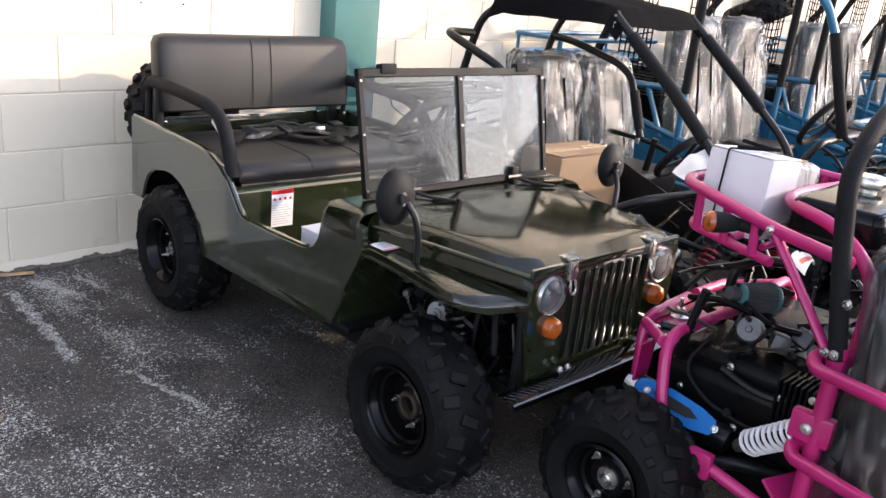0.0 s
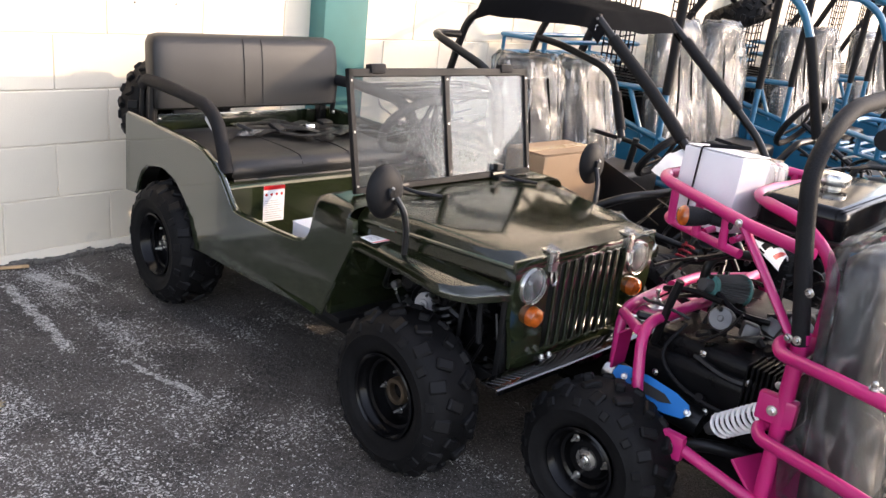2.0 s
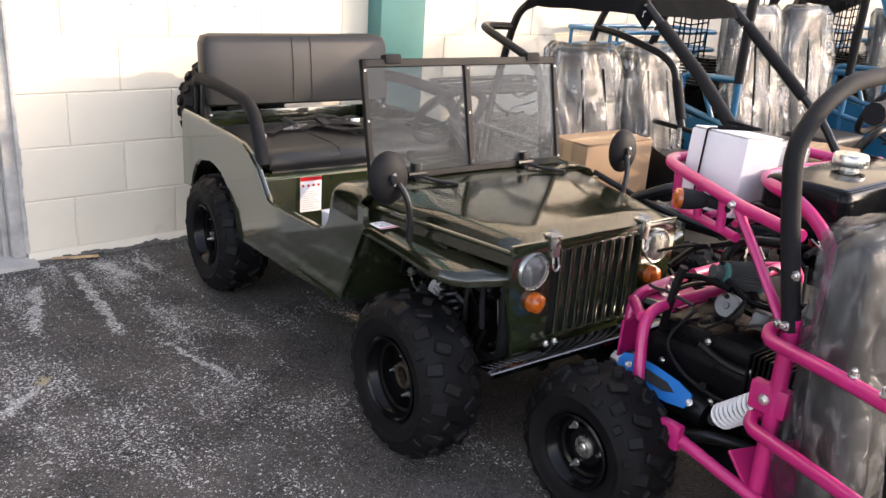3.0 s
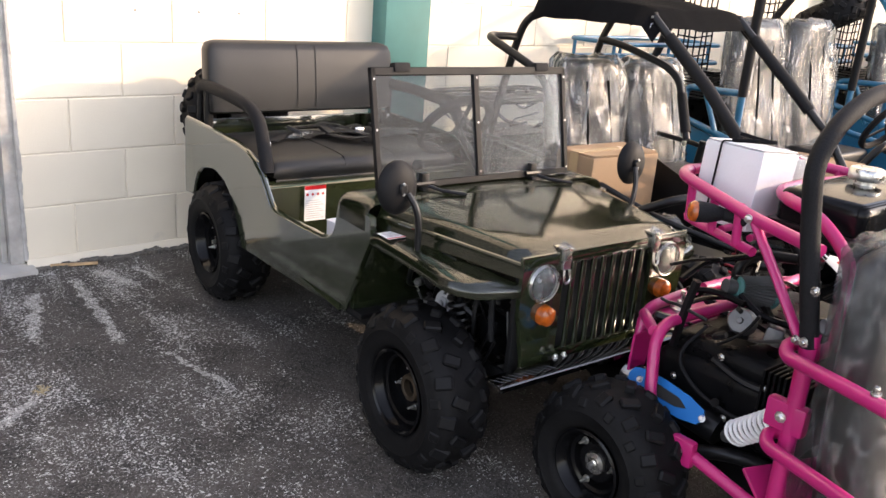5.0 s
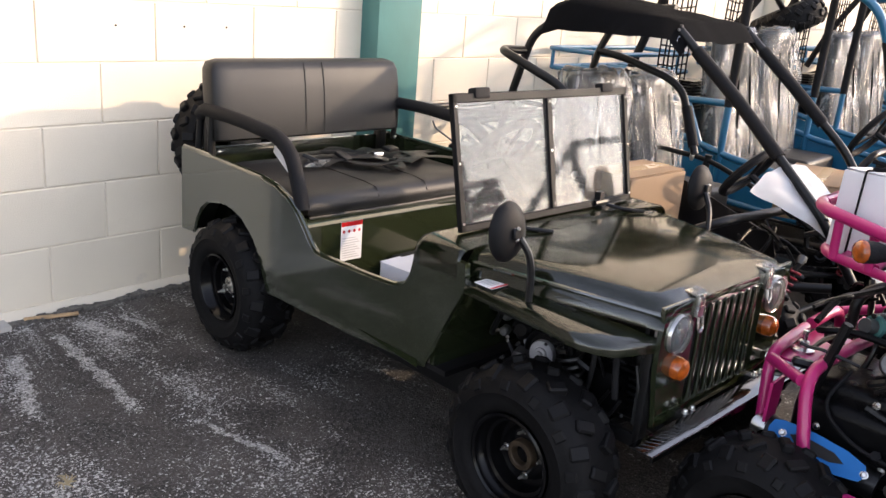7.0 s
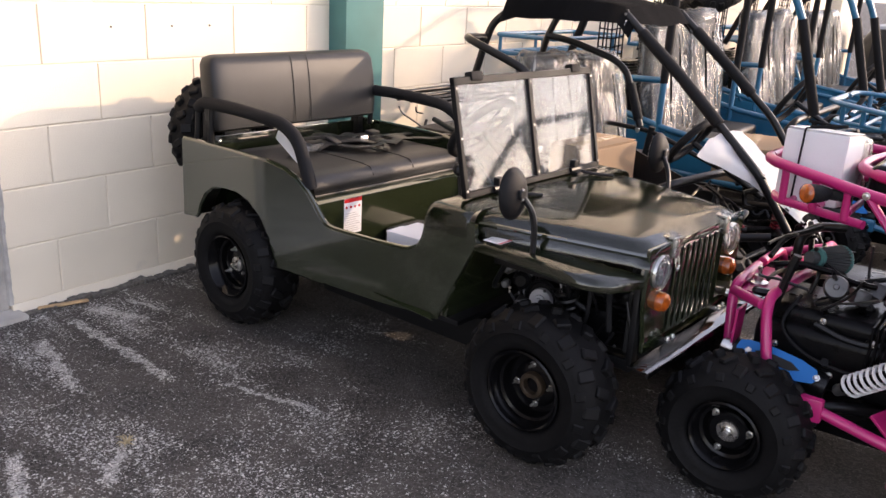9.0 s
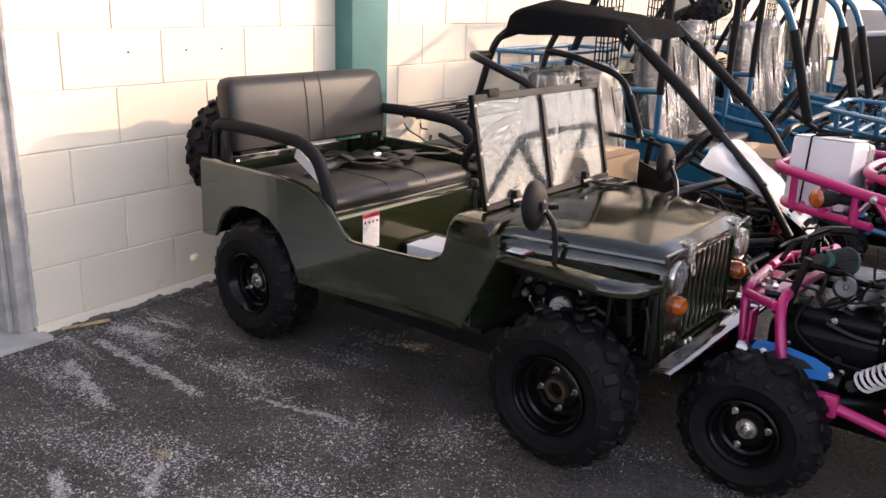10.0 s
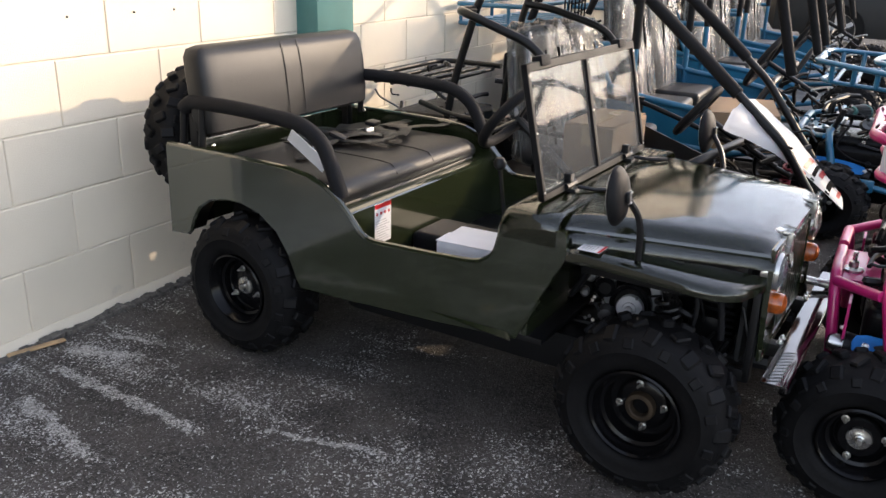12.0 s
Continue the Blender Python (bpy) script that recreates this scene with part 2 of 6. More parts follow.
FABRIC = mat("black_fabric", (0.008, 0.008, 0.009), 0.92, var=0.2, scale=8, bump=0.6, fine=300, spec=0.1)
PINK = mat("pink_paint", (0.47, 0.016, 0.14), 0.36, var=0.12, scale=5, bump=0.05, coat=0.25)
BLUE = mat("blue_paint", (0.008, 0.118, 0.225), 0.36, var=0.12, scale=5, bump=0.05, coat=0.4)
BLUEL = mat("bright_blue_shield", (0.003, 0.15, 0.46), 0.5, var=0.10, bump=0.05, spec=0.25)
CHROME = mat("zinc_steel", (0.62, 0.61, 0.58), 0.28, 1.0, var=0.15, scale=30, bump=0.1)
ALLOY = mat("silver_wheel_paint", (0.5, 0.5, 0.5), 0.4, 0.2, var=0.1)
PLATE = mat("dull_plate", (0.12, 0.12, 0.12), 0.09, 1.0, var=0.15, scale=14, bump=0.0, rv=0.03)
STEEL = mat("rolled_steel", (0.13, 0.13, 0.13), 0.12, 1.0, var=0.12, scale=14, bump=0.02, rv=0.05)
TREAD = mat("worn_tread_rubber", (0.0045, 0.0045, 0.005), 0.55, var=0.3, scale=25, bump=0.3, fine=120, dust=0.04, spec=0.16, dust_col=(0.07, 0.068, 0.066))
RIMBLACK = mat("glossy_black_rim", (0.004, 0.004, 0.0045), 0.2, var=0.2, bump=0.03, spec=0.2, rv=0.05)
SILVER = mat("lamp_silver", (0.9, 0.9, 0.9), 0.3, 0.35, var=0.05)
CASTING = mat("cast_alloy", (0.13, 0.13, 0.13), 0.5, 0.8, var=0.25, scale=25, bump=0.4)
ENGINE = mat("engine_black", (0.0045, 0.0045, 0.005), 0.30, var=0.3, scale=20, bump=0.3, spec=0.12)
RUST = mat("rusty_hub", (0.060, 0.042, 0.026), 0.6, 0.5, var=0.4, scale=40, bump=0.4)
AMBER = mat("amber_plastic", (0.42, 0.085, 0.008), 0.15, var=0.5, scale=60, bump=0.8, fine=120, coat=0.6)
DARKRED = mat("dark_red_steel", (0.22, 0.010, 0.022), 0.4, var=0.1)
RED = mat("red_plastic", (0.5, 0.012, 0.015), 0.35, var=0.1)
WHITE = mat("white_plastic", (0.80, 0.80, 0.80), 0.4, var=0.05, bump=0.05)
PAPER = mat("white_card", (0.74, 0.73, 0.74), 0.8, var=0.06, scale=6, bump=0.2)
CARD = mat("brown_cardboard", (0.31, 0.205, 0.12), 0.85, var=0.10, scale=5, bump=0.25, fine=60)
WOOD = mat("raw_wood", (0.42, 0.28, 0.15), 0.8, var=0.3, scale=30, bump=0.4)
TAPE = mat("parcel_tape", (0.46, 0.33, 0.19), 0.25, var=0.08)
DARKGREY = mat("dark_grey_pleats", (0.07, 0.073, 0.075), 0.6, var=0.2)
TANKGLOSS = mat("glossy_black_tank", (0.006, 0.006, 0.0065), 0.12, var=0.2, bump=0.0, spec=0.14, rv=0.05)
PALEINK = mat("faded_grey_ink", (0.42, 0.42, 0.43), 0.6, var=0.1)
GREYST = mat("grey_plastic", (0.10, 0.10, 0.105), 0.5, var=0.15)
BAG = film("plastic_bag", haze=0.10, crease=17, strength=0.9, rough=0.18, shine=0.8, stretch=0.3, glint_haze=4.0)
PANE = film("windscreen_film", tint=(0.64, 0.68, 0.71), haze=0.075, crease=2.2, strength=0.0, rough=0.04, shine=0.08, stretch=0.15, glint_haze=1.05)
# copy of the bag film with less haze, to darken seats standing in shade
SHADEDBAG = film("shaded_clear_bag", haze=0.022, crease=24, strength=1.0, rough=0.12, shine=0.4, stretch=0.6, glint_haze=8.0)
LENS = film("lamp_lens", haze=0.22, crease=60, strength=0.5, rough=0.03)

# ---- mesh helpers ----


def part(name, bm, material, parent, label="", sharp=38):
    me = bpy.data.meshes.new(name)
    bmesh.ops.recalc_face_normals(bm, faces=bm.faces)
    bm.to_mesh(me)
    bm.free()
    me.shade_smooth()
    me.set_sharp_from_angle(angle=radians(sharp))
    me.materials.append(material)
    ob = new(name, me)
    ob.parent = parent
    if label:
        tagged(ob, label)
    return ob


def thing(name, m, label, category, group="", kind=""):
    ob = new(name)
    ob.empty_display_size = 0.05
    ob.matrix_world = m
    return tagged(ob, label, category, group, kind)


def B():
    return bmesh.new()


def box(bm, x0, x1, y0, y1, z0, z1, bev=0.004, seg=2, m=None):
    r = bmesh.ops.create_cube(bm, size=1, matrix=Matrix.LocRotScale(((x0 + x1) / 2, (y0 + y1) / 2, (z0 + z1) / 2), None, (abs(x1 - x0), abs(y1 - y0), abs(z1 - z0))))
    vs = r["verts"]
    if bev:
        es = list({e for v in vs for e in v.link_edges})
        vs = bmesh.ops.bevel(bm, geom=es, offset=bev, segments=seg, affect="EDGES", profile=0.6)["verts"] or vs
    if m is not None:
        allv = set(vs)
        bmesh.ops.transform(bm, matrix=m, verts=list(allv))
    return bm


def fillet(pts, rad=0.05, k=5, closed=False):
    pts = [Vector(p) for p in pts]
    out = []
    n = len(pts)
    for i, p in enumerate(pts):
        if not closed and i in (0, n - 1):
            out.append(p)
            continue
        a, c = pts[i - 1], pts[(i + 1) % n]
        da, dc = (a - p), (c - p)
        r = min(rad, da.length * 0.48, dc.length * 0.48)
        s, e = p + da.normalized() * r, p + dc.normalized() * r
        for j in range(k + 1):
            t = j / k
            out.append((1 - t) ** 2 * s + 2 * t * (1 - t) * p + t * t * e)
    return out


def sweep(bm, pts, r, n=10, rad=0.0, closed=False, k=5, flat=1.0):
    """A tube along a line of points; r may change from point to point."""
    pts = fillet(pts, rad, k, closed) if rad else [Vector(p) for p in pts]
    clean = [pts[0]]
    for p in pts[1:]:
        if (p - clean[-1]).length > 1e-5:
            clean.append(p)
    pts = clean
    m = len(pts)
    rings, up = [], None
    for i, p in enumerate(pts):
        if closed:
            t = (pts[(i + 1) % m] - pts[i - 1]).normalized()
        else:
            t = (pts[min(i + 1, m - 1)] - pts[max(i - 1, 0)]).normalized()
        if up is None:
            up = Vector((0, 0, 1)) if abs(t.z) < 0.9 else Vector((1, 0, 0))
        s = t.cross(up).normalized()
        up = s.cross(t).normalized()
        rr = r[min(i, len(r) - 1)] if isinstance(r, (list, tuple)) else r
        rings.append([bm.verts.new(p + rr * (math.cos(2 * math.pi * j / n) * s + flat * math.sin(2 * math.pi * j / n) * up)) for j in range(n)])
    for i in range(m if closed else m - 1):
        a, b = rings[i], rings[(i + 1) % m]
        for j in range(n):
            bm.faces.new((a[j], a[(j + 1) % n], b[(j + 1) % n], b[j]))
    if not closed:
        bm.faces.new(rings[0][::-1])
        bm.faces.new(rings[-1])
    return bm


def lathe(bm, prof, m=None, n=32, closed=False):
    """Turns a profile of (radius, height) about z."""
    m = m or Matrix.Identity(4)
    rings = []
    for r, h in prof:
        if r < 1e-5:
            rings.append([bm.verts.new(m @ Vector((0, 0, h)))])
        else:
            rings.append([bm.verts.new(m @ Vector((r * math.cos(2 * math.pi * j / n), r * math.sin(2 * math.pi * j / n), h))) for j in range(n)])
    pairs = list(zip(rings, rings[1:] + rings[:1])) if closed else list(zip(rings, rings[1:]))
    for a, b in pairs:
        for j in range(n):
            q = (a[j % len(a)], a[(j + 1) % len(a)], b[(j + 1) % len(b)], b[j % len(b)])
            q = list(dict.fromkeys(q))
            if len(q) > 2:
                bm.faces.new(q)
    return bm


def prism(bm, poly, plane, lo, hi):
    """A plate: the outline poly drawn in a plane ('xz', 'xy', 'yz'), from lo to hi across it."""
    def v3(p, h):
        a, b = p
        return {"xz": (a, h, b), "xy": (a, b, h), "yz": (h, a, b)}[plane]
    a = [bm.verts.new(v3(p, lo)) for p in poly]
    b = [bm.verts.new(v3(p, hi)) for p in poly]
    bm.faces.new(a)
    bm.faces.new(b[::-1])
    n = len(poly)
    for i in range(n):
        bm.faces.new((a[i], a[(i + 1) % n], b[(i + 1) % n], b[i]))
    return bm


def loft(bm, sections, caps=True, closed=False):
    rows = [[bm.verts.new(p) for p in s] for s in sections]
    for a, b in zip(rows, rows[1:]):
        n = len(a)
        for j in range(n if closed else n - 1):
            bm.faces.new((a[j], a[(j + 1) % n], b[(j + 1) % n], b[j]))
    if caps and closed:
        bm.faces.new(rows[0][::-1])
        bm.faces.new(rows[-1])
    return bm


def aim(p, d):
    """A pose at p whose z looks along d."""
    return Matrix.Translation(p) @ Vector(d).to_track_quat("Z", "Y").to_matrix().to_4x4()


def bolt_at(parent, p, d, r=0.007, h=0.008, name="bolt", material=None):
    b = B()
    r, h = r * 0.72, h * 0.8
    lathe(b, [(0, h), (r * 0.7, h), (r, h * 0.7), (r, 0), (r * 1.5, 0), (r * 1.5, -0.002), (0, -0.002)], aim(p, d), 8)
    return part(name, b, material or CHROME, parent)


def shade_thick(bm, t):
    bmesh.ops.solidify(bm, geom=bm.faces[:], thickness=t)
    return bm


# ---- ground and building ----
ground = B()
bmesh.ops.create_grid(ground, x_segments=60, y_segments=60, size=1)
for v in ground.verts:
    # finer towards the middle, out to the horizon
    x, y = v.co.x, v.co.y
    gx = 3 * x + 900 * math.copysign(abs(x) ** 7, x)
    gy = 3 * y + 900 * math.copysign(abs(y) ** 7, y)
    h = 0.004 * noise.noise((gx * 1.3, gy * 1.3, 0)) if abs(gx) < 4 and abs(gy) < 4 else 0
    v.co = (gx, gy, h - 0.003)
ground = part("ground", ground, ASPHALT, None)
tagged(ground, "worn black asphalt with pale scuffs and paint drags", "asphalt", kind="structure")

L0, CH, CL = 0.030, 0.2032, 0.4064
WALL_END, WALL_R, TOP = -0.185, 11.2, 25
H = L0 + TOP * CH
w = B()
box(w, WALL_END + 0.004, WALL_R, 0.004, 0.2, 0.0, H, 0)
wall = part("wall_back", w, MORTAR, None)
tagged(wall, "cream painted concrete block wall", "wall", kind="structure")
w = B()
prism(w, [(-0.012, 0.0), (-0.030, -0.02), (0.003, -0.02), (0.003, 0.034), (-0.004, 0.032)], "yz", WALL_END, WALL_R)
base = part("baseboard", w, BLOCK, None)
tagged(base, "rough painted mortar strip at the foot of the wall", "trim", kind="structure")

# tar and dirt heaped along the joint with the asphalt
w = B()
for i in range(260):
    x = -0.17 + i * 0.014
    a, c = noise.noise((x * 9, 1, 0)), noise.noise((x * 31, 5, 0))
    box(w, -0.009, 0.009, -0.020 - 0.012 * abs(c), 0.016, -0.01, max(0.004, 0.006 + 0.016 * a + 0.010 * c + 0.008 * min(1, max(0, x))), 0.002, 1, pose(x, -0.034, 0, 12 * c, 0, 40 * a))
tar = part("trim_tar_joint", w, TARJOINT, None)
tagged(tar, "crumbling black tar along the wall foot", "tar joint", kind="structure")
# drilled holes left in the wall, their shade drawn as near-black discs
for x, z in ((0.262, 0.965), (0.517, 0.965), (0.690, 0.965), (-0.02, 1.21), (1.05, 1.16)):
    w = B()
    lathe(w, [(0.0, 0.003), (0.0032, 0.003), (0.004, 0.0)], aim((x, -0.0055, z), (0, -1, 0)), 10)
    part("drill_hole", w, SHADEBLACK, wall)

# over the door opening, an unseen wall darkened against reflections, and the room behind it
w = B()
box(w, -2.2, WALL_END - 0.001, 0.002, 0.2, 2.3, H, 0)
box(w, -9, -2.2, 0.002, 0.2, 0, H, 0)
tagged(part("wall_door_side", w, UNSEENWALL, None), "unseen wall round the door opening, dark to dim reflections", "wall", kind="structure")
# room walls coloured near black in place of shade
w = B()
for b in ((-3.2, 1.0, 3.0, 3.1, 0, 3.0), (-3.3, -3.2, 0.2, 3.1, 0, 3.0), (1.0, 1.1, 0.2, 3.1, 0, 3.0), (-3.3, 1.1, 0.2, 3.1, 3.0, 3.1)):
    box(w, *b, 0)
tagged(part("wall_store_room", w, SHADEBLACK, None), "store room walls coloured near black for the room's shade", "wall", kind="structure")
w = B()
box(w, -2.2, WALL_END + 0.02, -0.075, 3.0, -0.05, 0.012, 0.006)
tagged(part("floor", w, CONCRETE, None), "bare concrete sill and floor of the store room", "floor", kind="structure")
w = B()
box(w, WALL_END - 0.052, WALL_END - 0.003, 0.012, 0.19, 0.013, 2.3, 0.004)
box(w, WALL_END - 0.075, WALL_END - 0.053, 0.05, 0.15, 0.013, 2.3, 0.003)
tagged(part("door_1", w, JAMB, None), "chipped grey metal door frame of an open doorway", "door frame", kind="structure")
# broken, patched edge where the blocks meet the frame
w = B()
rows = []
for i in range(460):
    z = 0.03 + i * 0.0049
    lump = noise.noise((0, 3, z * 6)) + 0.6 * noise.noise((4, 0, z * 27)) + 0.35 * noise.noise((9, 1, z * 90))
    deep = max(0.0, noise.noise((2, 7, z * 3.1)) - 0.25)
    e = 0.006 + 0.005 * lump + 0.022 * deep
    f = -0.0045 - 0.0025 * noise.noise((5, 5, z * 40)) + 0.004 * deep
    rows.append([(WALL_END - 0.010 - 0.003 * lump, 0.016, z), (WALL_END - 0.006, f * 0.4, z), (WALL_END + e * 0.5, f, z), (WALL_END + e, f * 0.6, z), (WALL_END + e + 0.002, 0.016, z)])
loft(w, rows, caps=False)
tagged(part("trim_patched_edge", w, JAMB, None), "crumbling grey mortar edge of the wall", "trim", kind="structure")

PX0, PX1, PD = 1.36, 1.615, 0.108
w = B()
box(w, PX0, PX1, -PD, 0.0, 0.0, H, 0.004)
tagged(part("trim_pillar", w, TEAL, None), "dark teal painted steel pillar on the wall", "pillar", kind="structure")
for i, (x0, x1) in enumerate(((5.5, 5.78), (10.4, 11.3))):
    w = B()
    box(w, x0, x1, -0.16, 0.0, 0.0, H, 0.006)
    tagged(part("trim_pier", w, RENDERED, None), "beige rendered pier of the building", "pier", kind="structure")
w = B()
box(w, 11.3, 11.75, -0.10, 0.15, 0.0, H, 0.006)
tagged(part("trim_end_post", w, TEAL, None), "teal painted corner post of the building", "pillar", kind="structure")

# ---- wheels ----
def tyre_mesh(R=0.205, W=0.19, rim=0.105, lugs=18):
    """A fat tyre with blocky off-road lugs; its axle is y, the outer face towards -y."""
    b = B()
    h = W / 2
    outline = ((0.0, 0.66), (0.04, 0.80), (0.14, 0.92), (0.30, 0.985), (0.47, 1.0), (0.50, 1.022), (0.53, 0.995), (0.66, 0.95), (0.78, 0.87), (0.87, 0.74), (0.935, 0.56), (0.962, 0.30))
    wall_ = [(rim + (R - rim) * f, h * g) for f, g in outline]
    prof = [(r_, -w_) for r_, w_ in wall_] + [(R * 0.962, 0)] + wall_[::-1]
    lathe(b, prof, pose(0, 0, 0, 90, 0, 0), 48, closed=True)
    return b


def tread_mesh(R=0.205, W=0.19, lugs=13):
    """Slanting crown blocks in two rows, shoulder blocks and low sidewall knobs between them."""
    b = B()
    h = W / 2
    k = R / 0.205
    step = 360 / lugs
    for i in range(lugs):
        for s in (-1, 1):
            off = step * (i + (0 if s < 0 else 0.5))
            # crown block, slanting to the middle
            box(b, -0.014 * k, 0.014 * k, -W * 0.13, W * 0.13, -0.016, 0.010, 0.004, 1, pose(0, 0, 0, 0, off, 0) @ pose(0, s * W * 0.15, R * 0.982, -s * 9, 0, s * 32))
            # shoulder block beside it, wrapping down onto the sidewall
            box(b, -0.017 * k, 0.017 * k, -0.022 * k, 0.022 * k, -0.014, 0.009, 0.005, 1, pose(0, 0, 0, 0, off + step * 0.45, 0) @ pose(0, s * h * 0.66, R * 0.925, -s * 38, 0, s * 12))
            # low knob on the upper sidewall
            box(b, -0.012 * k, 0.012 * k, -0.013 * k, 0.013 * k, -0.010, 0.005, 0.003, 1, pose(0, 0, 0, 0, off + step * 0.95, 0) @ pose(0, s * h * 0.90, R * 0.845, -s * 64, 0, 0))
    return b


def rim_mesh(rim=0.105, W=0.19, dish=0.035):
    """A stepped pressed-steel rim, its disc set deep in the barrel."""
    b = B()
    h = W / 2
    f = -h + dish
    prof = [(rim + 0.003, -h * 0.80), (rim + 0.004, -h * 0.90), (rim - 0.001, -h * 0.93), (rim - 0.006, -h * 0.88), (rim - 0.010, -h * 0.70), (rim - 0.013, -h * 0.66), (rim - 0.015, -h * 0.52), (rim - 0.023, -h * 0.48),
            (rim - 0.026, min(f + 0.012, -h * 0.1)), (rim - 0.030, f + 0.016), (rim * 0.62, f + 0.016), (rim * 0.58, f + 0.004), (rim * 0.52, f), (0.02, f), (0, f)]
    turn = pose(0, 0, 0, 90, 0, 0) @ Matrix.Diagonal((1, 1, -1, 1))
    lathe(b, prof, turn, 40)
    lathe(b, [(rim, h * 0.9), (rim - 0.012, h * 0.8), (rim - 0.016, -h * 0.1), (0.03, 0.0), (0, 0.0)], turn, 40)
    return b


MESHES = {}


def wheel(parent, u, v, z, side, R=0.205, W=0.19, rim=0.105, rusty=False, steer=0.0, turn=0.0, bolts=True, dish=0.035):
    """A wheel under its vehicle: steel rim, tyre, hub and nuts. side -1: outer face towards -v."""
    key = (R, W, rim, dish)
    if key not in MESHES:
        def mk(bm, m, name):
            me = bpy.data.meshes.new(name)
            bmesh.ops.recalc_face_normals(bm, faces=bm.faces)
            bm.to_mesh(me)
            bm.free()
            me.shade_smooth()
            me.set_sharp_from_angle(angle=radians(35))
            me.materials.append(m)
            return me
        MESHES[key] = (mk(rim_mesh(rim, W, dish), RIMBLACK, "wheel"), mk(tyre_mesh(R, W, rim), RUBBER, "tyre"), mk(tread_mesh(R, W), TREAD, "tread"))
    rm, tm, dm = MESHES[key]
    wh = new("wheel", rm)
    wh.parent = parent
    wh.matrix_local = pose(u, v, z, 0, 0, steer + (0 if side < 0 else 180)) @ pose(0, 0, 0, 0, turn, 0)
    ty = new("tyre", tm)
    ty.parent = wh
    td = new("tread", dm)
    td.parent = wh
    tagged(td, kind="stuff")
    f = -W / 2 + dish
    b = B()
    if rusty:
        lathe(b, [(0.0, -0.014), (0.020, -0.014), (0.022, 0.016), (0.0245, 0.018), (0.033, 0.017), (0.035, 0.013), (0.036, 0.0), (0.036, -0.006)], pose(0, f, 0, 90, 0, 0), 24)
        part("hub", b, RUST, wh, "rusty open wheel hub")
    else:
        lathe(b, [(0.0, 0.024), (0.007, 0.024), (0.008, 0.012), (0.012, 0.010), (0.013, 0.006), (0.019, 0.004), (0.026, 0.004), (0.028, 0.0), (0.028, -0.006)], pose(0, f, 0, 90, 0, 0), 20)
        part("hub", b, CHROME if bolts else BLACKP, wh, "bright steel hub nut" if bolts else "")
    count = 4 if rusty or not bolts else 3
    for k in range(count):
        a = 2 * math.pi * (k / count + 0.08)
        q = (0.053 * math.cos(a), f - 0.001, 0.053 * math.sin(a))
        nut = bolt_at(wh, q, (0, -1, 0), 0.0085, 0.013, "wheel_nut")
        b = B()
        lathe(b, [(0.0034, 0.0), (0.0034, 0.018), (0.002, 0.020), (0, 0.020)], aim(q, (0, -1, 0)), 8)
        part("stud", b, CHROME, nut)
    return wh


# ---- the small olive four-wheeler ----
JEEP = pose(0.68, -1.5, 0, 0, 0, -93.5)
jeep = thing("mini_off_road_car", JEEP, "small olive green off-road car with a folding windscreen, parked on asphalt", "vehicle")
HW = 0.43

SIDE = [(-1.172, 0.606), (-0.89, 0.606), (-0.70, 0.604), (-0.62, 0.594), (-0.56, 0.573), (-0.51, 0.540), (-0.472, 0.500), (-0.445, 0.470), (-0.425, 0.455), (-0.395, 0.450),
        (-0.22, 0.455), (-0.10, 0.462), (-0.072, 0.468), (-0.045, 0.485), (-0.030, 0.510), (-0.022, 0.545), (-0.019, 0.570), (-0.012, 0.586), (0.005, 0.590), (0.15, 0.590), (0.155, 0.545),
        (0.163, 0.546), (0.090, 0.405), (0.031, 0.293), (-0.10, 0.285), (-0.20, 0.278), (-0.45, 0.268), (-0.650, 0.262), (-0.668, 0.290), (-0.695, 0.355), (-0.735, 0.412), (-0.80, 0.457), (-0.87, 0.475), (-0.93, 0.476),
        (-1.00, 0.462), (-1.05, 0.430), (-1.08, 0.385), (-1.095, 0.345), (-1.11, 0.332), (-1.178, 0.327)]


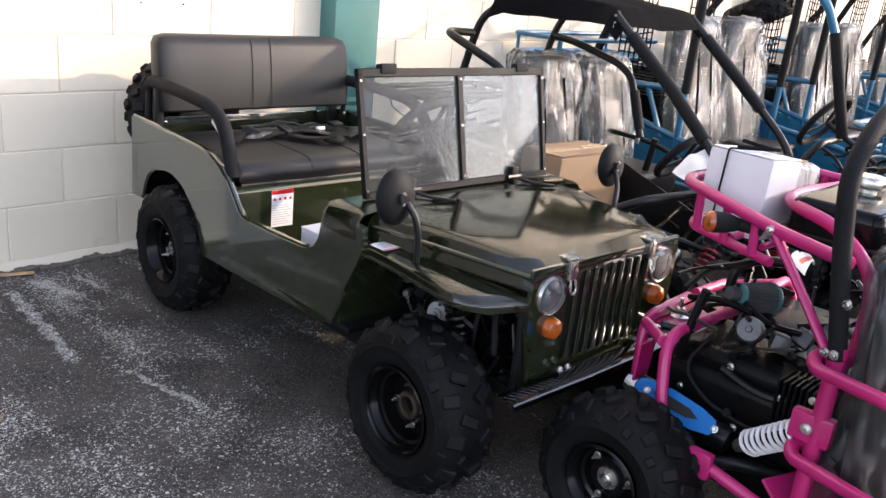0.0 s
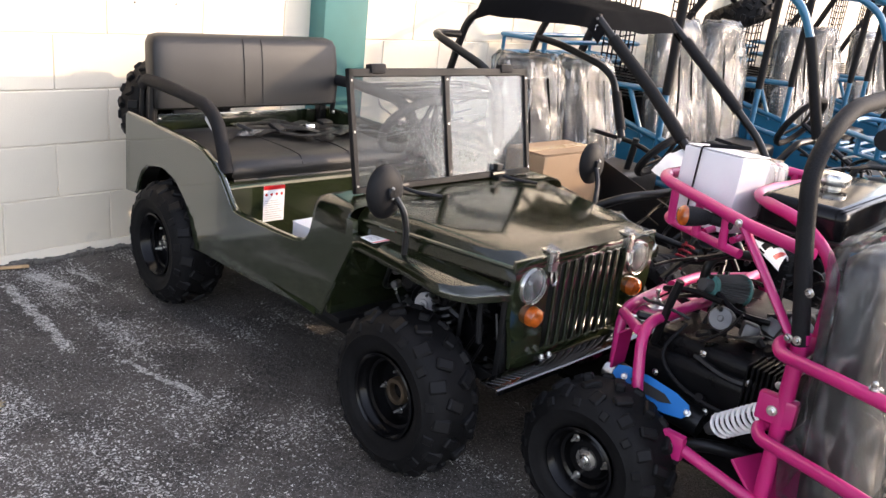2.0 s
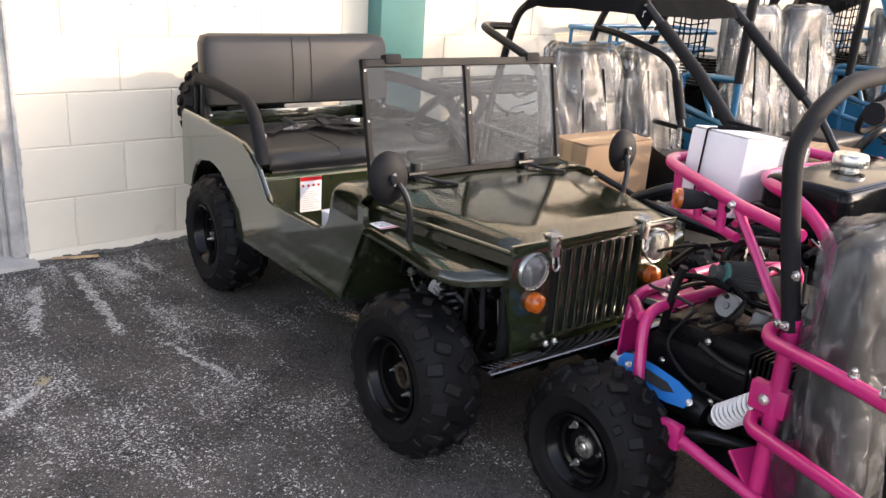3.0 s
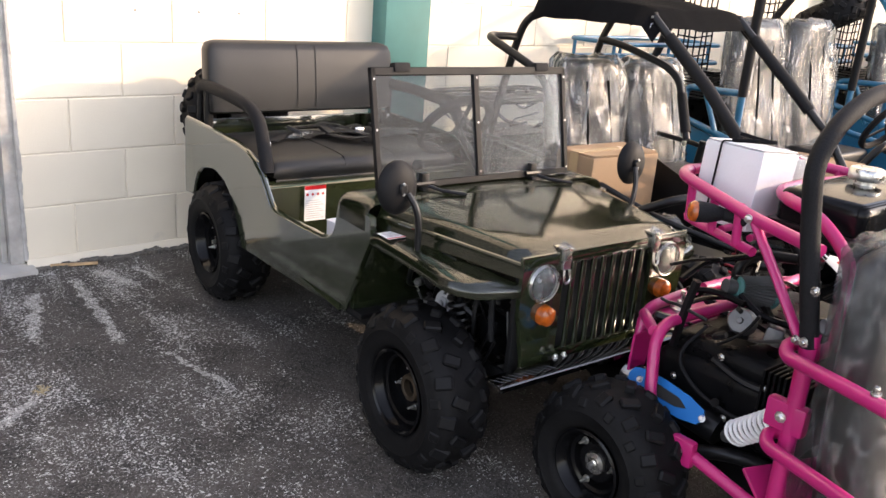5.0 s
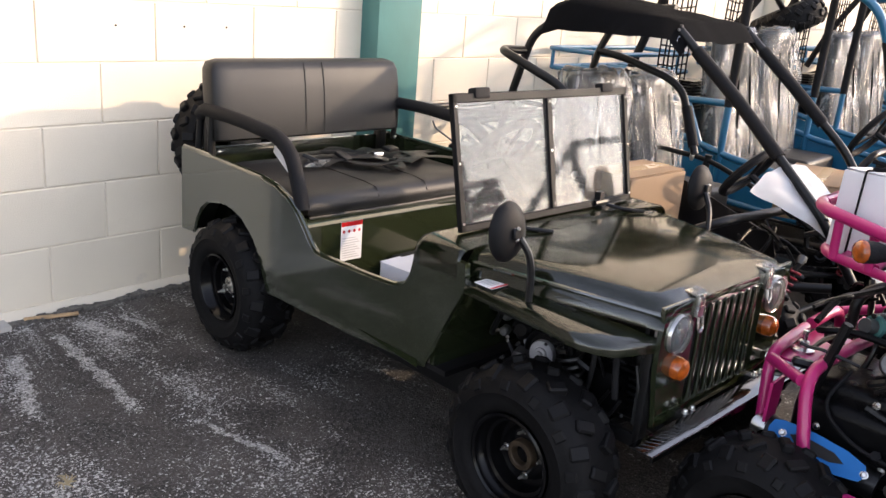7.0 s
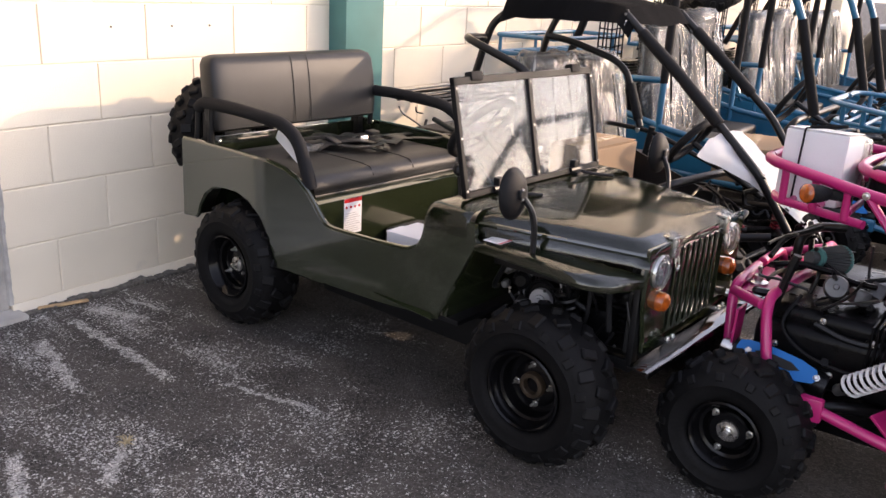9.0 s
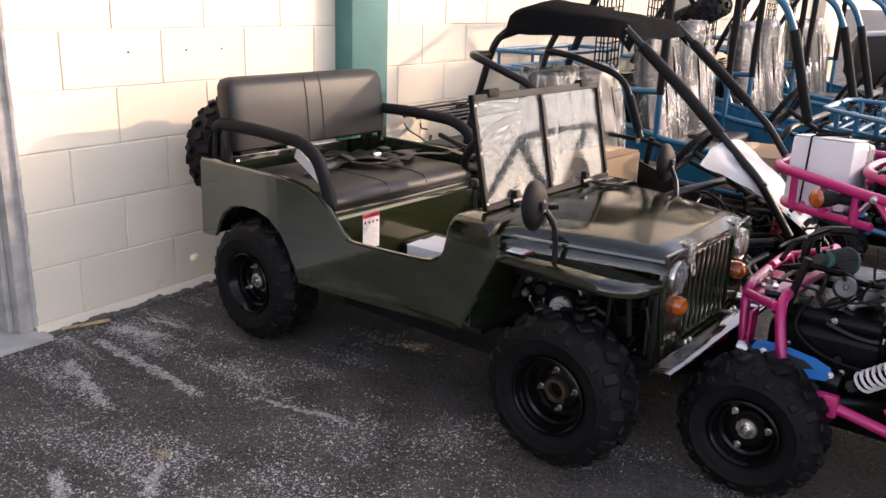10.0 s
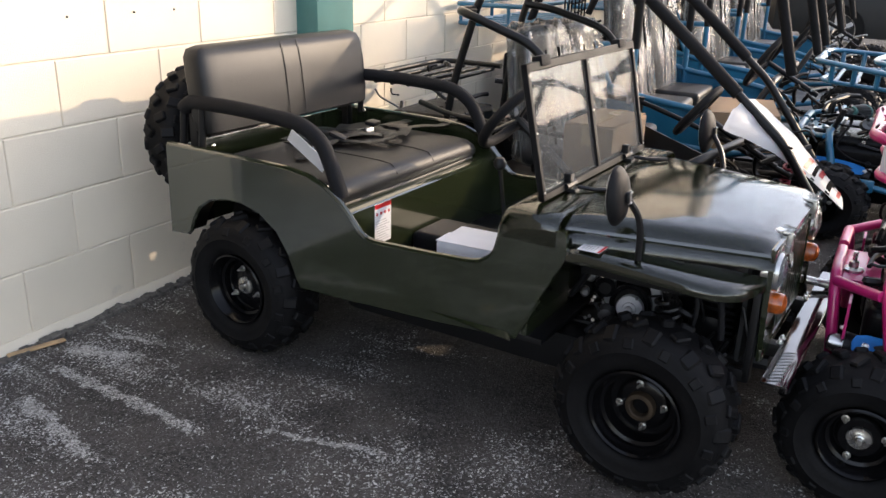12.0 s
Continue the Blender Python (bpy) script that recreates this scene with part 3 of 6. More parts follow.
def jeep_side(s):
    b = B()
    prism(b, SIDE, "xz", s * HW, s * (HW - 0.016))
    ob = part("side_panel", b, OLIVE, jeep)
    # rolled lip along the top of the tub and round the entry
    b = B()
    sweep(b, [(u, s * (HW - 0.012), z) for u, z in SIDE[:19]], 0.0085, 8, k=3, rad=0.01)
    part("lip", b, OLIVE, ob)
    b = B()
    sweep(b, [(u, s * (HW - 0.008), z) for u, z in SIDE[26:-1]], 0.006, 6)
    part("lip", b, OLIVE, ob)
    b = B()
    sweep(b, [(SIDE[22][0], s * (HW - 0.008), SIDE[22][1]), (SIDE[23][0], s * (HW - 0.008), SIDE[23][1])], 0.006, 6)
    part("lip", b, OLIVE, ob)
    # triangular foot plate under the entry
    b = B()
    a = [(-0.215, s * (HW + 0.001), 0.304), (0.016, s * (HW + 0.001), 0.306), (0.030, s * (HW + 0.011), 0.292), (0.025, s * (HW + 0.001), 0.283)]
    vs = [b.verts.new(p) for p in a]
    b.faces.new((vs[0], vs[1], vs[2]))
    b.faces.new((vs[0], vs[2], vs[3]))
    b.faces.new((vs[1], vs[3], vs[2]))
    b.faces.new((vs[0], vs[3], vs[1]))
    part("foot_plate", b, OLIVE, jeep)
    # inner wheel house
    b = B()
    arch = [(-0.668, 0.29), (-0.695, 0.36), (-0.74, 0.417), (-0.80, 0.462), (-0.87, 0.481), (-0.93, 0.482), (-1.00, 0.468), (-1.055, 0.435), (-1.09, 0.385), (-1.105, 0.34)]
    loft(b, [[(u, s * (HW - 0.017), z) for u, z in arch], [(u, s * (HW - 0.075), z) for u, z in arch]], caps=False)
    shade_thick(b, 0.004)
    part("wheel_arch", b, BLACKP, jeep)
    return ob


for s in (-1, 1):
    jeep_side(s)

# tub: tail, bed, seat box, floor
b = B()
box(b, -1.176, -1.160, -HW + 0.017, HW - 0.017, 0.33, 0.600, 0.003)
part("tail_panel", b, OLIVE, jeep)
b = B()
box(b, -1.158, -0.56, -HW + 0.018, HW - 0.018, 0.484, 0.498, 0.002)
part("bed", b, BLACKP, jeep)
b = B()
prism(b, [(-0.565, 0.484), (-0.565, 0.506), (-0.515, 0.506), (-0.500, 0.498), (-0.500, 0.30), (-0.512, 0.30), (-0.512, 0.484)], "xz", -HW + 0.018, HW - 0.018)
seat_box = part("seat_box", b, OLIVE, jeep)
b = B()
box(b, -0.515, 0.10, -HW + 0.018, HW - 0.018, 0.285, 0.300, 0.002)
part("floor_pan", b, BLACKP, jeep)
b = B()
box(b, -0.50, 0.10, -0.09, 0.09, 0.30, 0.370, 0.02, 3)
part("tunnel", b, SEMIMATT, jeep)
b = B()
prism(b, [(0.045, 0.30), (0.06, 0.30), (0.06, 0.60), (0.01, 0.60), (0.01, 0.55), (0.045, 0.53)], "xz", -HW + 0.018, HW - 0.018)
part("dashboard", b, OLIVE, jeep)
# the entry's inner sill
b = B()
box(b, -0.50, 0.0, -HW + 0.018, -HW + 0.05, 0.30, 0.44, 0.008)
part("sill", b, OLIVE, jeep)

# cowl
b = B()
secs = []
for u, dz, inset in ((-0.021, -0.028, 0.010), (-0.019, -0.014, 0.003), (-0.012, -0.004, 0.0), (0.004, 0.0, 0.0), (0.122, 0.0, 0.0), (0.130, -0.003, 0.003)):
    hw = HW + 0.002 - inset
    half = [(hw, 0.548), (hw, 0.584 + dz), (hw - 0.003, 0.598 + dz), (hw - 0.011, 0.610 + dz), (hw - 0.024, 0.617 + dz), (hw - 0.045, 0.620 + dz)]
    secs.append([(u, -a, c) for a, c in half] + [(u, 0, 0.623 + dz)] + [(u, a, c) for a, c in half[::-1]])
loft(b, secs, caps=False)
shade_thick(b, 0.005)
part("cowl", b, OLIVE, jeep, "", 60)


def hood_half(u):
    """Half the hood's width at a place along the car."""
    return 0.398 - 0.112 * (u - 0.118) / 0.462


# hood, narrowing to the front, with pressed creases along its edge
b = B()
secs = []
for i in range(13):
    f = i / 12
    u = 0.118 + 0.462 * f
    w = hood_half(u)
    z = 0.616 - 0.010 * f + 0.004 * math.sin(math.pi * f)
    nose = max(0.0, (f - 0.93) / 0.07)
    z -= 0.012 * nose
    half = [(w + 0.002, 0.548), (w, 0.566), (w - 0.006, 0.572), (w - 0.010, 0.582), (w - 0.018, z - 0.018), (w - 0.034, z - 0.006), (w - 0.060, z - 0.001), (w * 0.5, z + 0.002)]
    secs.append([(u, -a, c) for a, c in half] + [(u, 0, z + 0.003)] + [(u, a, c) for a, c in half[::-1]])
loft(b, secs, caps=False)
shade_thick(b, 0.004)
hood = part("hood", b, OLIVE, jeep, "glossy olive hood with pressed edges", 50)
# raised bead along each hood edge
b = B()
sweep(b, [(0.135, -0.387, 0.585), (0.572, -0.281, 0.578)], 0.006, 8)
part("bead", b, OLIVE, hood)
b = B()
sweep(b, [(0.135, 0.387, 0.585), (0.572, 0.281, 0.578)], 0.006, 8)
part("bead", b, OLIVE, hood)

# fenders
for s in (-1, 1):
    b = B()
    rows = []
    for i in range(15):
        f = i / 14
        u = 0.155 + 0.415 * f
        z = 0.548 - 0.004 * f - 0.020 * f * f
        out = 0.432 if f < 0.72 else 0.432 - 0.145 * (1 - math.sqrt(max(0, 1 - ((f - 0.72) / 0.28) ** 2)))
        inn = hood_half(u) - 0.006
        inn = min(inn, out - 0.004)
        rows.append([(u, s * inn, z + 0.006), (u, s * (inn * 0.5 + out * 0.5), z + 0.005), (u, s * (out - 0.018), z + 0.002), (u, s * (out - 0.006), z - 0.003), (u, s * out, z - 0.012), (u, s * (out - 0.001), z - 0.026)])
    loft(b, rows, caps=False)
    shade_thick(b, 0.005)
    fe = part("fender", b, OLIVE, jeep, "", 60)
    # inner skirt under the hood
    b = B()
    box(b, 0.16, 0.40, s * 0.34, s * 0.346, 0.47, 0.548, 0.001)
    part("skirt", b, BLACKP, fe)
    if s < 0:
        b = B()
        box(b, 0.178, 0.232, -0.425, -0.372, 0.5555, 0.5565, 0)
        st = part("sticker", b, WHITE, fe, "small white warning sticker")
        b = B()
        box(b, 0.226, 0.232, -0.425, -0.372, 0.5567, 0.5572, 0)
        part("sticker_stripe", b, RED, st)
        b = B()
        for i in range(5):
            box(b, 0.186 + i * 0.007, 0.1875 + i * 0.007, -0.418, -0.385, 0.5567, 0.5570, 0)
        part("sticker_text", b, GREYST, st)

# grille panel with nine upright slots
GU = 0.578
b = B()
N = 9
x0, pitch, sw = -0.158, 0.0345, 0.020
box(b, GU - 0.012, GU, -0.288, 0.288, 0.566, 0.598, 0.004)
box(b, GU - 0.012, GU, -0.262, 0.262, 0.318, 0.348, 0.003)
for s in (-1, 1):
    lo, hi = sorted((s * 0.286, s * 0.157))
    poly = [(lo if s < 0 else hi, 0.566), (lo if s < 0 else hi, 0.46), (s * 0.262, 0.348), (s * 0.157, 0.348), (s * 0.157, 0.566)]
    prism(b, poly, "yz", GU - 0.012, GU)
for i in range(N - 1):
    c = (i - (N - 2) / 2) * pitch
    box(b, GU - 0.011, GU - 0.001, c - (pitch - sw) / 2, c + (pitch - sw) / 2, 0.346, 0.568, 0.0048, 4)
grille = part("grille", b, OLIVE, jeep, "olive grille panel with nine upright slots")
# near-black sheet that paints the shade behind the slots
b = B()
box(b, GU - 0.06, GU - 0.05, -0.25, 0.25, 0.30, 0.58, 0)
part("grille_backing", b, SHADEBLACK, grille)
for i in range(N):
    c = (i - (N - 1) / 2) * pitch
    for z in (0.350, 0.564):
        b = B()
        sweep(b, [(GU + 0.001, c - sw / 2, z), (GU + 0.001, c - sw / 4, z + (0.006 if z > 0.5 else -0.006)), (GU + 0.001, c + sw / 4, z + (0.006 if z > 0.5 else -0.006)), (GU + 0.001, c + sw / 2, z)], 0.0014, 6)
        part("slot_lip", b, OLIVE, grille)

for s in (-1, 1):
    v = s * 0.218
    b = B()
    lathe(b, [(0.0465, -0.03), (0.0465, 0.003), (0.0445, 0.007), (0.042, 0.006), (0.040, 0.0)], aim((GU, v, 0.527), (1, 0, 0)), 28)
    hl = part("headlight", b, CHROME, jeep, "round headlight with a bright rim")
    b = B()
    lathe(b, [(0.041, 0.004), (0.034, -0.012), (0.018, -0.026), (0, -0.030)], aim((GU, v, 0.527), (1, 0, 0)), 28)
    part("reflector", b, SILVER, hl, "chrome lamp bowl")
    b = B()
    lathe(b, [(0.042, 0.004), (0.036, 0.011), (0.018, 0.016), (0, 0.018)], aim((GU, v, 0.527), (1, 0, 0)), 28)
    part("lens", b, LENS, hl, "clear fluted glass lens")
    b = B()
    lathe(b, [(0.010, -0.026), (0.010, -0.004), (0, 0.0)], aim((GU, v, 0.527), (1, 0, 0)), 12)
    part("bulb", b, GREYST, hl)
    b = B()
    lathe(b, [(0.026, 0.0), (0.026, 0.008), (0.023, 0.020), (0.012, 0.027), (0, 0.028)], aim((GU, s * 0.208, 0.448), (1, 0, 0)), 20)
    part("turn_signal", b, AMBER, jeep, "round amber turn signal")

# hood latches with bits of plastic wrap
for s in (-1, 1):
    v = s * 0.158
    b = B()
    box(b, GU - 0.002, GU + 0.010, v - 0.012, v + 0.012, 0.555, 0.600, 0.003)
    box(b, GU - 0.03, GU + 0.008, v - 0.015, v + 0.015, 0.600, 0.607, 0.002)
    la = part("hood_latch", b, CHROME, jeep, "bright spring latch with a ring")
    b = B()
    sweep(b, [(GU + 0.010, v - 0.008, 0.555), (GU + 0.014, v - 0.010, 0.53), (GU + 0.014, v, 0.52), (GU + 0.014, v + 0.010, 0.53), (GU + 0.010, v + 0.008, 0.555)], 0.003, 6, rad=0.01)
    part("latch_ring", b, CHROME, la)
    b = B()
    for k in range(4):
        sweep(b, [(GU - 0.01 + 0.006 * k, v - 0.012, 0.606), (GU - 0.015 + 0.006 * k, v + 0.002 * k, 0.622 - 0.002 * k), (GU - 0.004 + 0.006 * k, v + 0.014, 0.606)], 0.003, 5, rad=0.01)
    part("wrap_scrap", b, BAG, la)

# bumper: a rolled steel tread plate on two arms
BZ = 0.338
b = B()
prism(b, [(0.604, BZ - 0.005), (0.604, BZ), (0.655, BZ), (0.660, BZ - 0.003), (0.660, BZ - 0.014), (0.656, BZ - 0.014), (0.654, BZ - 0.005)], "xz", -0.392, 0.392)
bumper = part("bumper", b, PLATE, jeep, "dark steel tread plate bumper")
b = B()
for i in range(10):
    v = -0.376 + i * 0.0175
    box(b, -0.017, 0.017, -0.0025, 0.0025, -0.001, 0.0012, 0.0004, 1, pose(0.629, v, BZ, 0, 0, 34))
part("rib", b, STEEL, bumper, "bright worn ribs")
for v in (-0.16, 0.16):
    b = B()
    box(b, 0.45, 0.61, v - 0.015, v + 0.015, BZ - 0.040, BZ - 0.006, 0.003)
    part("bumper_arm", b, BLACKP, bumper)
    for u, o in ((0.600, -0.012), (0.600, 0.016)):
        bolt_at(bumper, (u, v + o, BZ + 0.001), (0, 0, 1), 0.008, 0.010)
b = B()
sweep(b, [(0.582, 0.235, 0.360), (0.650, 0.250, 0.352)], 0.011, 10)
part("stub_tube", b, CHROME, bumper)

# seat back and cushion
b = B()
rows = []
for zz, uu, ww, th in ((0.640, -1.062, 0.372, 0.022), (0.650, -1.060, 0.384, 0.040), (0.70, -1.066, 0.388, 0.047), (0.80, -1.078, 0.389, 0.048), (0.865, -1.088, 0.386, 0.046), (0.888, -1.092, 0.376, 0.038), (0.898, -1.094, 0.350, 0.018)):
    ring = []
    for k in range(28):
        a = 2 * math.pi * k / 28
        cx, cy = math.cos(a), math.sin(a)
        ring.append((uu + th * math.copysign(abs(cx) ** 0.35, cx), ww * math.copysign(abs(cy) ** 0.12, cy), zz))
    rows.append(ring)
loft(b, rows, closed=True)
back = part("backrest", b, SUNLITVINYL, jeep, "black vinyl backrest with stitched seams", 60)
for v in (-0.045, 0.032):
    b = B()
    sweep(b, [(-1.012, v - 0.002, 0.650), (-1.0165, v, 0.70), (-1.0285, v + 0.001, 0.80), (-1.0405, v + 0.002, 0.868), (-1.053, v + 0.002, 0.890)], 0.0014, 6)
    part("seam", b, BLACKP, back)
for s in (-1, 1):
    b = B()
    box(b, -1.12, -1.09, s * 0.365 - 0.014, s * 0.365 + 0.014, 0.498, 0.70, 0.003)
    part("back_bracket", b, BLACKP, back)

b = B()
rows = []
for uu, zz, th in ((-1.035, 0.535, 0.020), (-1.02, 0.540, 0.034), (-0.95, 0.541, 0.037), (-0.75, 0.541, 0.035), (-0.62, 0.540, 0.036), (-0.575, 0.538, 0.034), (-0.552, 0.534, 0.024), (-0.545, 0.530, 0.012)):
    ring = []
    for k in range(28):
        a = 2 * math.pi * k / 28
        cx, cy = math.cos(a), math.sin(a)
        zc = zz + th * math.copysign(abs(cx) ** 0.4, cx)
        vv = 0.365 * math.copysign(abs(cy) ** 0.12, cy)
        ring.append((uu, vv, zc + (0.004 * noise.noise((uu * 9, vv * 9, 1)) if cx > 0.2 else 0)))
    rows.append(ring)
loft(b, rows, closed=True)
cush = part("seat_cushion", b, VINYL, jeep, "black vinyl bench cushion", 60)
for v in (-0.10, 0.10):
    b = B()
    sweep(b, [(-1.0, v, 0.5785), (-0.8, v, 0.5775), (-0.62, v, 0.577), (-0.565, v, 0.571), (-0.545, v, 0.545)], 0.0022, 6)
    part("seam", b, BLACKP, cush)
b = B()
sweep(b, [(-0.555, -0.355, 0.507), (-0.546, 0, 0.508), (-0.555, 0.355, 0.507)], 0.006, 8)
part("piping", b, VINYL, cush)

# padded side rails
for s in (-1, 1):
    b = B()
    v = s * 0.392
    pts = [(-1.135, v * 0.97, 0.715), (-1.10, v * 0.98, 0.738), (-0.90, v, 0.742), (-0.665, v * 1.0, 0.730), (-0.585, v * 1.01, 0.690), (-0.53, v * 1.02, 0.575), (-0.52, v * 1.02, 0.545)]
    sweep(b, pts, 0.0215, 14, rad=0.07)
    rail = part("side_rail", b, FOAM, jeep, "rail padded in black foam")
    b = B()
    sweep(b, [(-1.05, v * 0.985, 0.735), (-1.06, v * 0.99, 0.60)], 0.011, 10)
    part("rail_post", b, BLACKP, rail)
    b = B()
    sweep(b, [(-1.135, v * 0.97, 0.715), (-1.15, v * 0.97, 0.60)], 0.012, 10)
    part("rail_post", b, BLACKP, rail)
    bolt_at(rail, (-1.03, v - 0.02 * s, 0.612), (0, s, 0.2), 0.006, 0.006)
# long tag hanging on the near rail
b = B()
box(b, -0.072, 0.072, -0.0012, 0.0012, -0.021, 0.021, 0.0005, 1, pose(-0.682, -0.348, 0.642, 8, 33, 3))
part("hang_tag", b, PAPER, jeep, "white folded paper tag on the rail")

# spare tyre behind the tub
wheel(jeep, -1.265, -0.19, 0.60, -1, R=0.21, W=0.15, rim=0.10, steer=-90, bolts=True)
b = B()
box(b, -1.19, -1.17, -0.25, -0.13, 0.45, 0.62, 0.004)
part("spare_carrier", b, BLACKP, jeep)

# wheels, axles, springs
wheel(jeep, 0.362, -0.394, 0.207, -1, R=0.208, W=0.165, rusty=True, turn=20, dish=0.067)
wheel(jeep, 0.362, 0.394, 0.207, 1, R=0.208, W=0.165, rusty=True, turn=65, dish=0.067)
wheel(jeep, -0.880, -0.382, 0.211, -1, R=0.212, W=0.185, rusty=False, turn=50, bolts=True, dish=0.055)
wheel(jeep, -0.880, 0.382, 0.211, 1, R=0.212, W=0.185, turn=10)


def coil(bm, p, q, r, wire, turns, n=10, start=0.0, end=1.0):
    p, q = Vector(p), Vector(q)
    m = aim(p, q - p)
    L = (q - p).length
    pts = []
    steps = int(turns * 14)
    for i in range(steps + 1):
        f = start + (end - start) * i / steps
        a = 2 * math.pi * turns * i / steps
        pts.append(m @ Vector((r * math.cos(a), r * math.sin(a), L * f)))
    return sweep(bm, pts, wire, 6)


def shock(parent, p, q, material, r=0.026, wire=0.005, turns=7, label=""):
    b = B()
    sweep(b, [p, q], r * 0.5, 10)
    ob = part("shock_absorber", b, ENGINE, parent, label)
    b = B()
    coil(b, p, q, r, wire, turns, start=0.12, end=0.85)
    part("spring", b, material, ob)
    for e, o in ((p, q), (q, p)):
        b = B()
        d = (Vector(o) - Vector(e)).normalized()
        lathe(b, [(0, -0.012), (0.014, -0.012), (0.016, 0.0), (0.012, 0.018), (0, 0.018)], aim(e, d), 10)
        part("eye", b, CASTING, ob)
    return ob


for s in (-1, 1):
    shock(jeep, (0.385, s * 0.275, 0.25), (0.354, s * 0.290, 0.462), BLACKP, r=0.027, wire=0.006, turns=8)
    b = B()
    sweep(b, [(0.30, s * 0.12, 0.24), (0.36, s * 0.30, 0.205)], 0.014, 8)
    sweep(b, [(0.43, s * 0.12, 0.24), (0.36, s * 0.30, 0.205)], 0.014, 8)
    part("swing_arm", b, BLACKP, jeep)
b = B()
for s in (-1, 1):
    sweep(b, [(-1.1, s * 0.17, 0.28), (0.0, s * 0.17, 0.25), (0.58, s * 0.15, 0.27)], 0.02, 8)
sweep(b, [(-0.88, -0.3, 0.203), (-0.88, 0.3, 0.203)], 0.022, 10)
sweep(b, [(0.50, -0.17, 0.28), (0.50, 0.17, 0.28)], 0.015, 8)
part("chassis", b, BLACKP, jeep)
# box added under the floor to stop sun patches on the ground
b = B()
box(b, -0.62, 0.30, -0.27, 0.27, 0.150, 0.262, 0.03, 2)
part("belly_sun_block", b, SEMIMATT, jeep)
# box added round the rear axle to keep sun off the wall foot
b = B()
box(b, -1.12, -0.70, -0.24, 0.26, 0.150, 0.40, 0.04, 2)
part("rear_sun_block", b, SEMIMATT, jeep)
# engine seen under the fender
b = B()
box(b, 0.20, 0.50, -0.20, 0.16, 0.27, 0.45, 0.03, 3)
box(b, 0.40, 0.48, -0.26, -0.18, 0.30, 0.40, 0.02, 2)
eng = part("engine", b, ENGINE, jeep)
for i in range(5):
    b = B()
    box(b, 0.40, 0.50, -0.22, -0.12, 0.33 + i * 0.017, 0.338 + i * 0.017, 0.001, 1)
    part("cooling_fin", b, ENGINE, eng)
# belt drive: alloy bell housing, dark drum and bright pulley
FACE = (0.12, -0.98, 0.10)
b = B()
lathe(b, [(0.060, -0.07), (0.074, -0.05), (0.076, -0.012), (0.070, 0.0), (0.050, 0.004), (0.048, -0.006)], aim((0.250, -0.225, 0.395), FACE), 28)
part("bell_housing", b, ALLOY, eng, "grey cast alloy bell housing")
b = B()
lathe(b, [(0.052, -0.02), (0.052, 0.010), (0.046, 0.014), (0.040, 0.004), (0.0, 0.004)], aim((0.256, -0.240, 0.372), FACE), 28)
part("drum", b, ENGINE, eng)
b = B()
lathe(b, [(0.0, 0.026), (0.008, 0.026), (0.010, 0.020), (0.016, 0.019), (0.018, 0.014), (0.032, 0.013), (0.034, 0.008), (0.034, -0.004)], aim((0.258, -0.246, 0.366), FACE), 24)
part("pulley", b, ALLOY, eng, "bright steel pulley")
# starter, carburettor and brackets hanging under the fender
for p, d, r_, l_, m_ in (((0.185, -0.235, 0.405), (0.3, -0.9, 0.1), 0.026, 0.06, ENGINE), ((0.160, -0.270, 0.440), (0.1, -1, 0), 0.015, 0.04, CASTING), ((0.445, -0.225, 0.435), (0.9, -0.3, 0.2), 0.024, 0.07, ENGINE),
                         ((0.205, -0.265, 0.345), (0.2, -0.9, -0.3), 0.020, 0.03, CASTING), ((0.140, -0.255, 0.385), (0.4, -0.9, 0.1), 0.012, 0.03, CASTING)):
    b = B()
    lathe(b, [(0, l_ * 0.5), (r_ * 0.6, l_ * 0.5), (r_, l_ * 0.35), (r_, -l_ * 0.5), (0, -l_ * 0.5)], aim(p, d), 16)
    part("engine_fitting", b, m_, eng)
# hoses curving down beside the damper
for pts, r_ in (([(0.415, -0.270, 0.470), (0.430, -0.292, 0.43), (0.425, -0.290, 0.38), (0.405, -0.27, 0.34)], 0.006), ([(0.455, -0.25, 0.49), (0.480, -0.285, 0.45), (0.490, -0.285, 0.36)], 0.008)):
    b = B()
    sweep(b, pts, r_, 8, rad=0.04)
    part("hose", b, FOAM, eng)
b = B()
box(b, 0.30, 0.56, -0.285, -0.27, 0.268, 0.298, 0.003)
box(b, 0.545, 0.562, -0.285, -0.255, 0.27, 0.50, 0.003)
part("engine_bracket", b, BLACKP, eng)
rg = random.Random(11)
for i in range(16):
    b = B()
    p = Vector((rg.uniform(0.14, 0.54), rg.uniform(-0.30, -0.24), rg.uniform(0.36, 0.51)))
    q = p + Vector((rg.uniform(-0.1, 0.1), rg.uniform(-0.02, 0.03), rg.uniform(-0.1, 0.06)))
    r_ = q + Vector((rg.uniform(-0.08, 0.08), 0.05, rg.uniform(-0.1, 0.02)))
    q.x, r_.x = min(q.x, 0.55), min(r_.x, 0.55)
    sweep(b, [p, q, r_], rg.choice((0.003, 0.004, 0.005, 0.008)), 6, rad=0.04)
    part("hose", b, BLACKP, eng)
b = B()
sweep(b, [(0.13, -0.24, 0.50), (0.17, -0.275, 0.475), (0.20, -0.26, 0.46)], 0.006, 6, rad=0.03)
part("wire", b, RED, eng, "short red battery lead")
for i in range(12):
    bolt_at(eng, (rg.uniform(0.14, 0.56), rg.uniform(-0.295, -0.262), rg.uniform(0.31, 0.49)), (0, -1, 0.2), 0.004, 0.006, material=CASTING if i % 3 else CHROME)

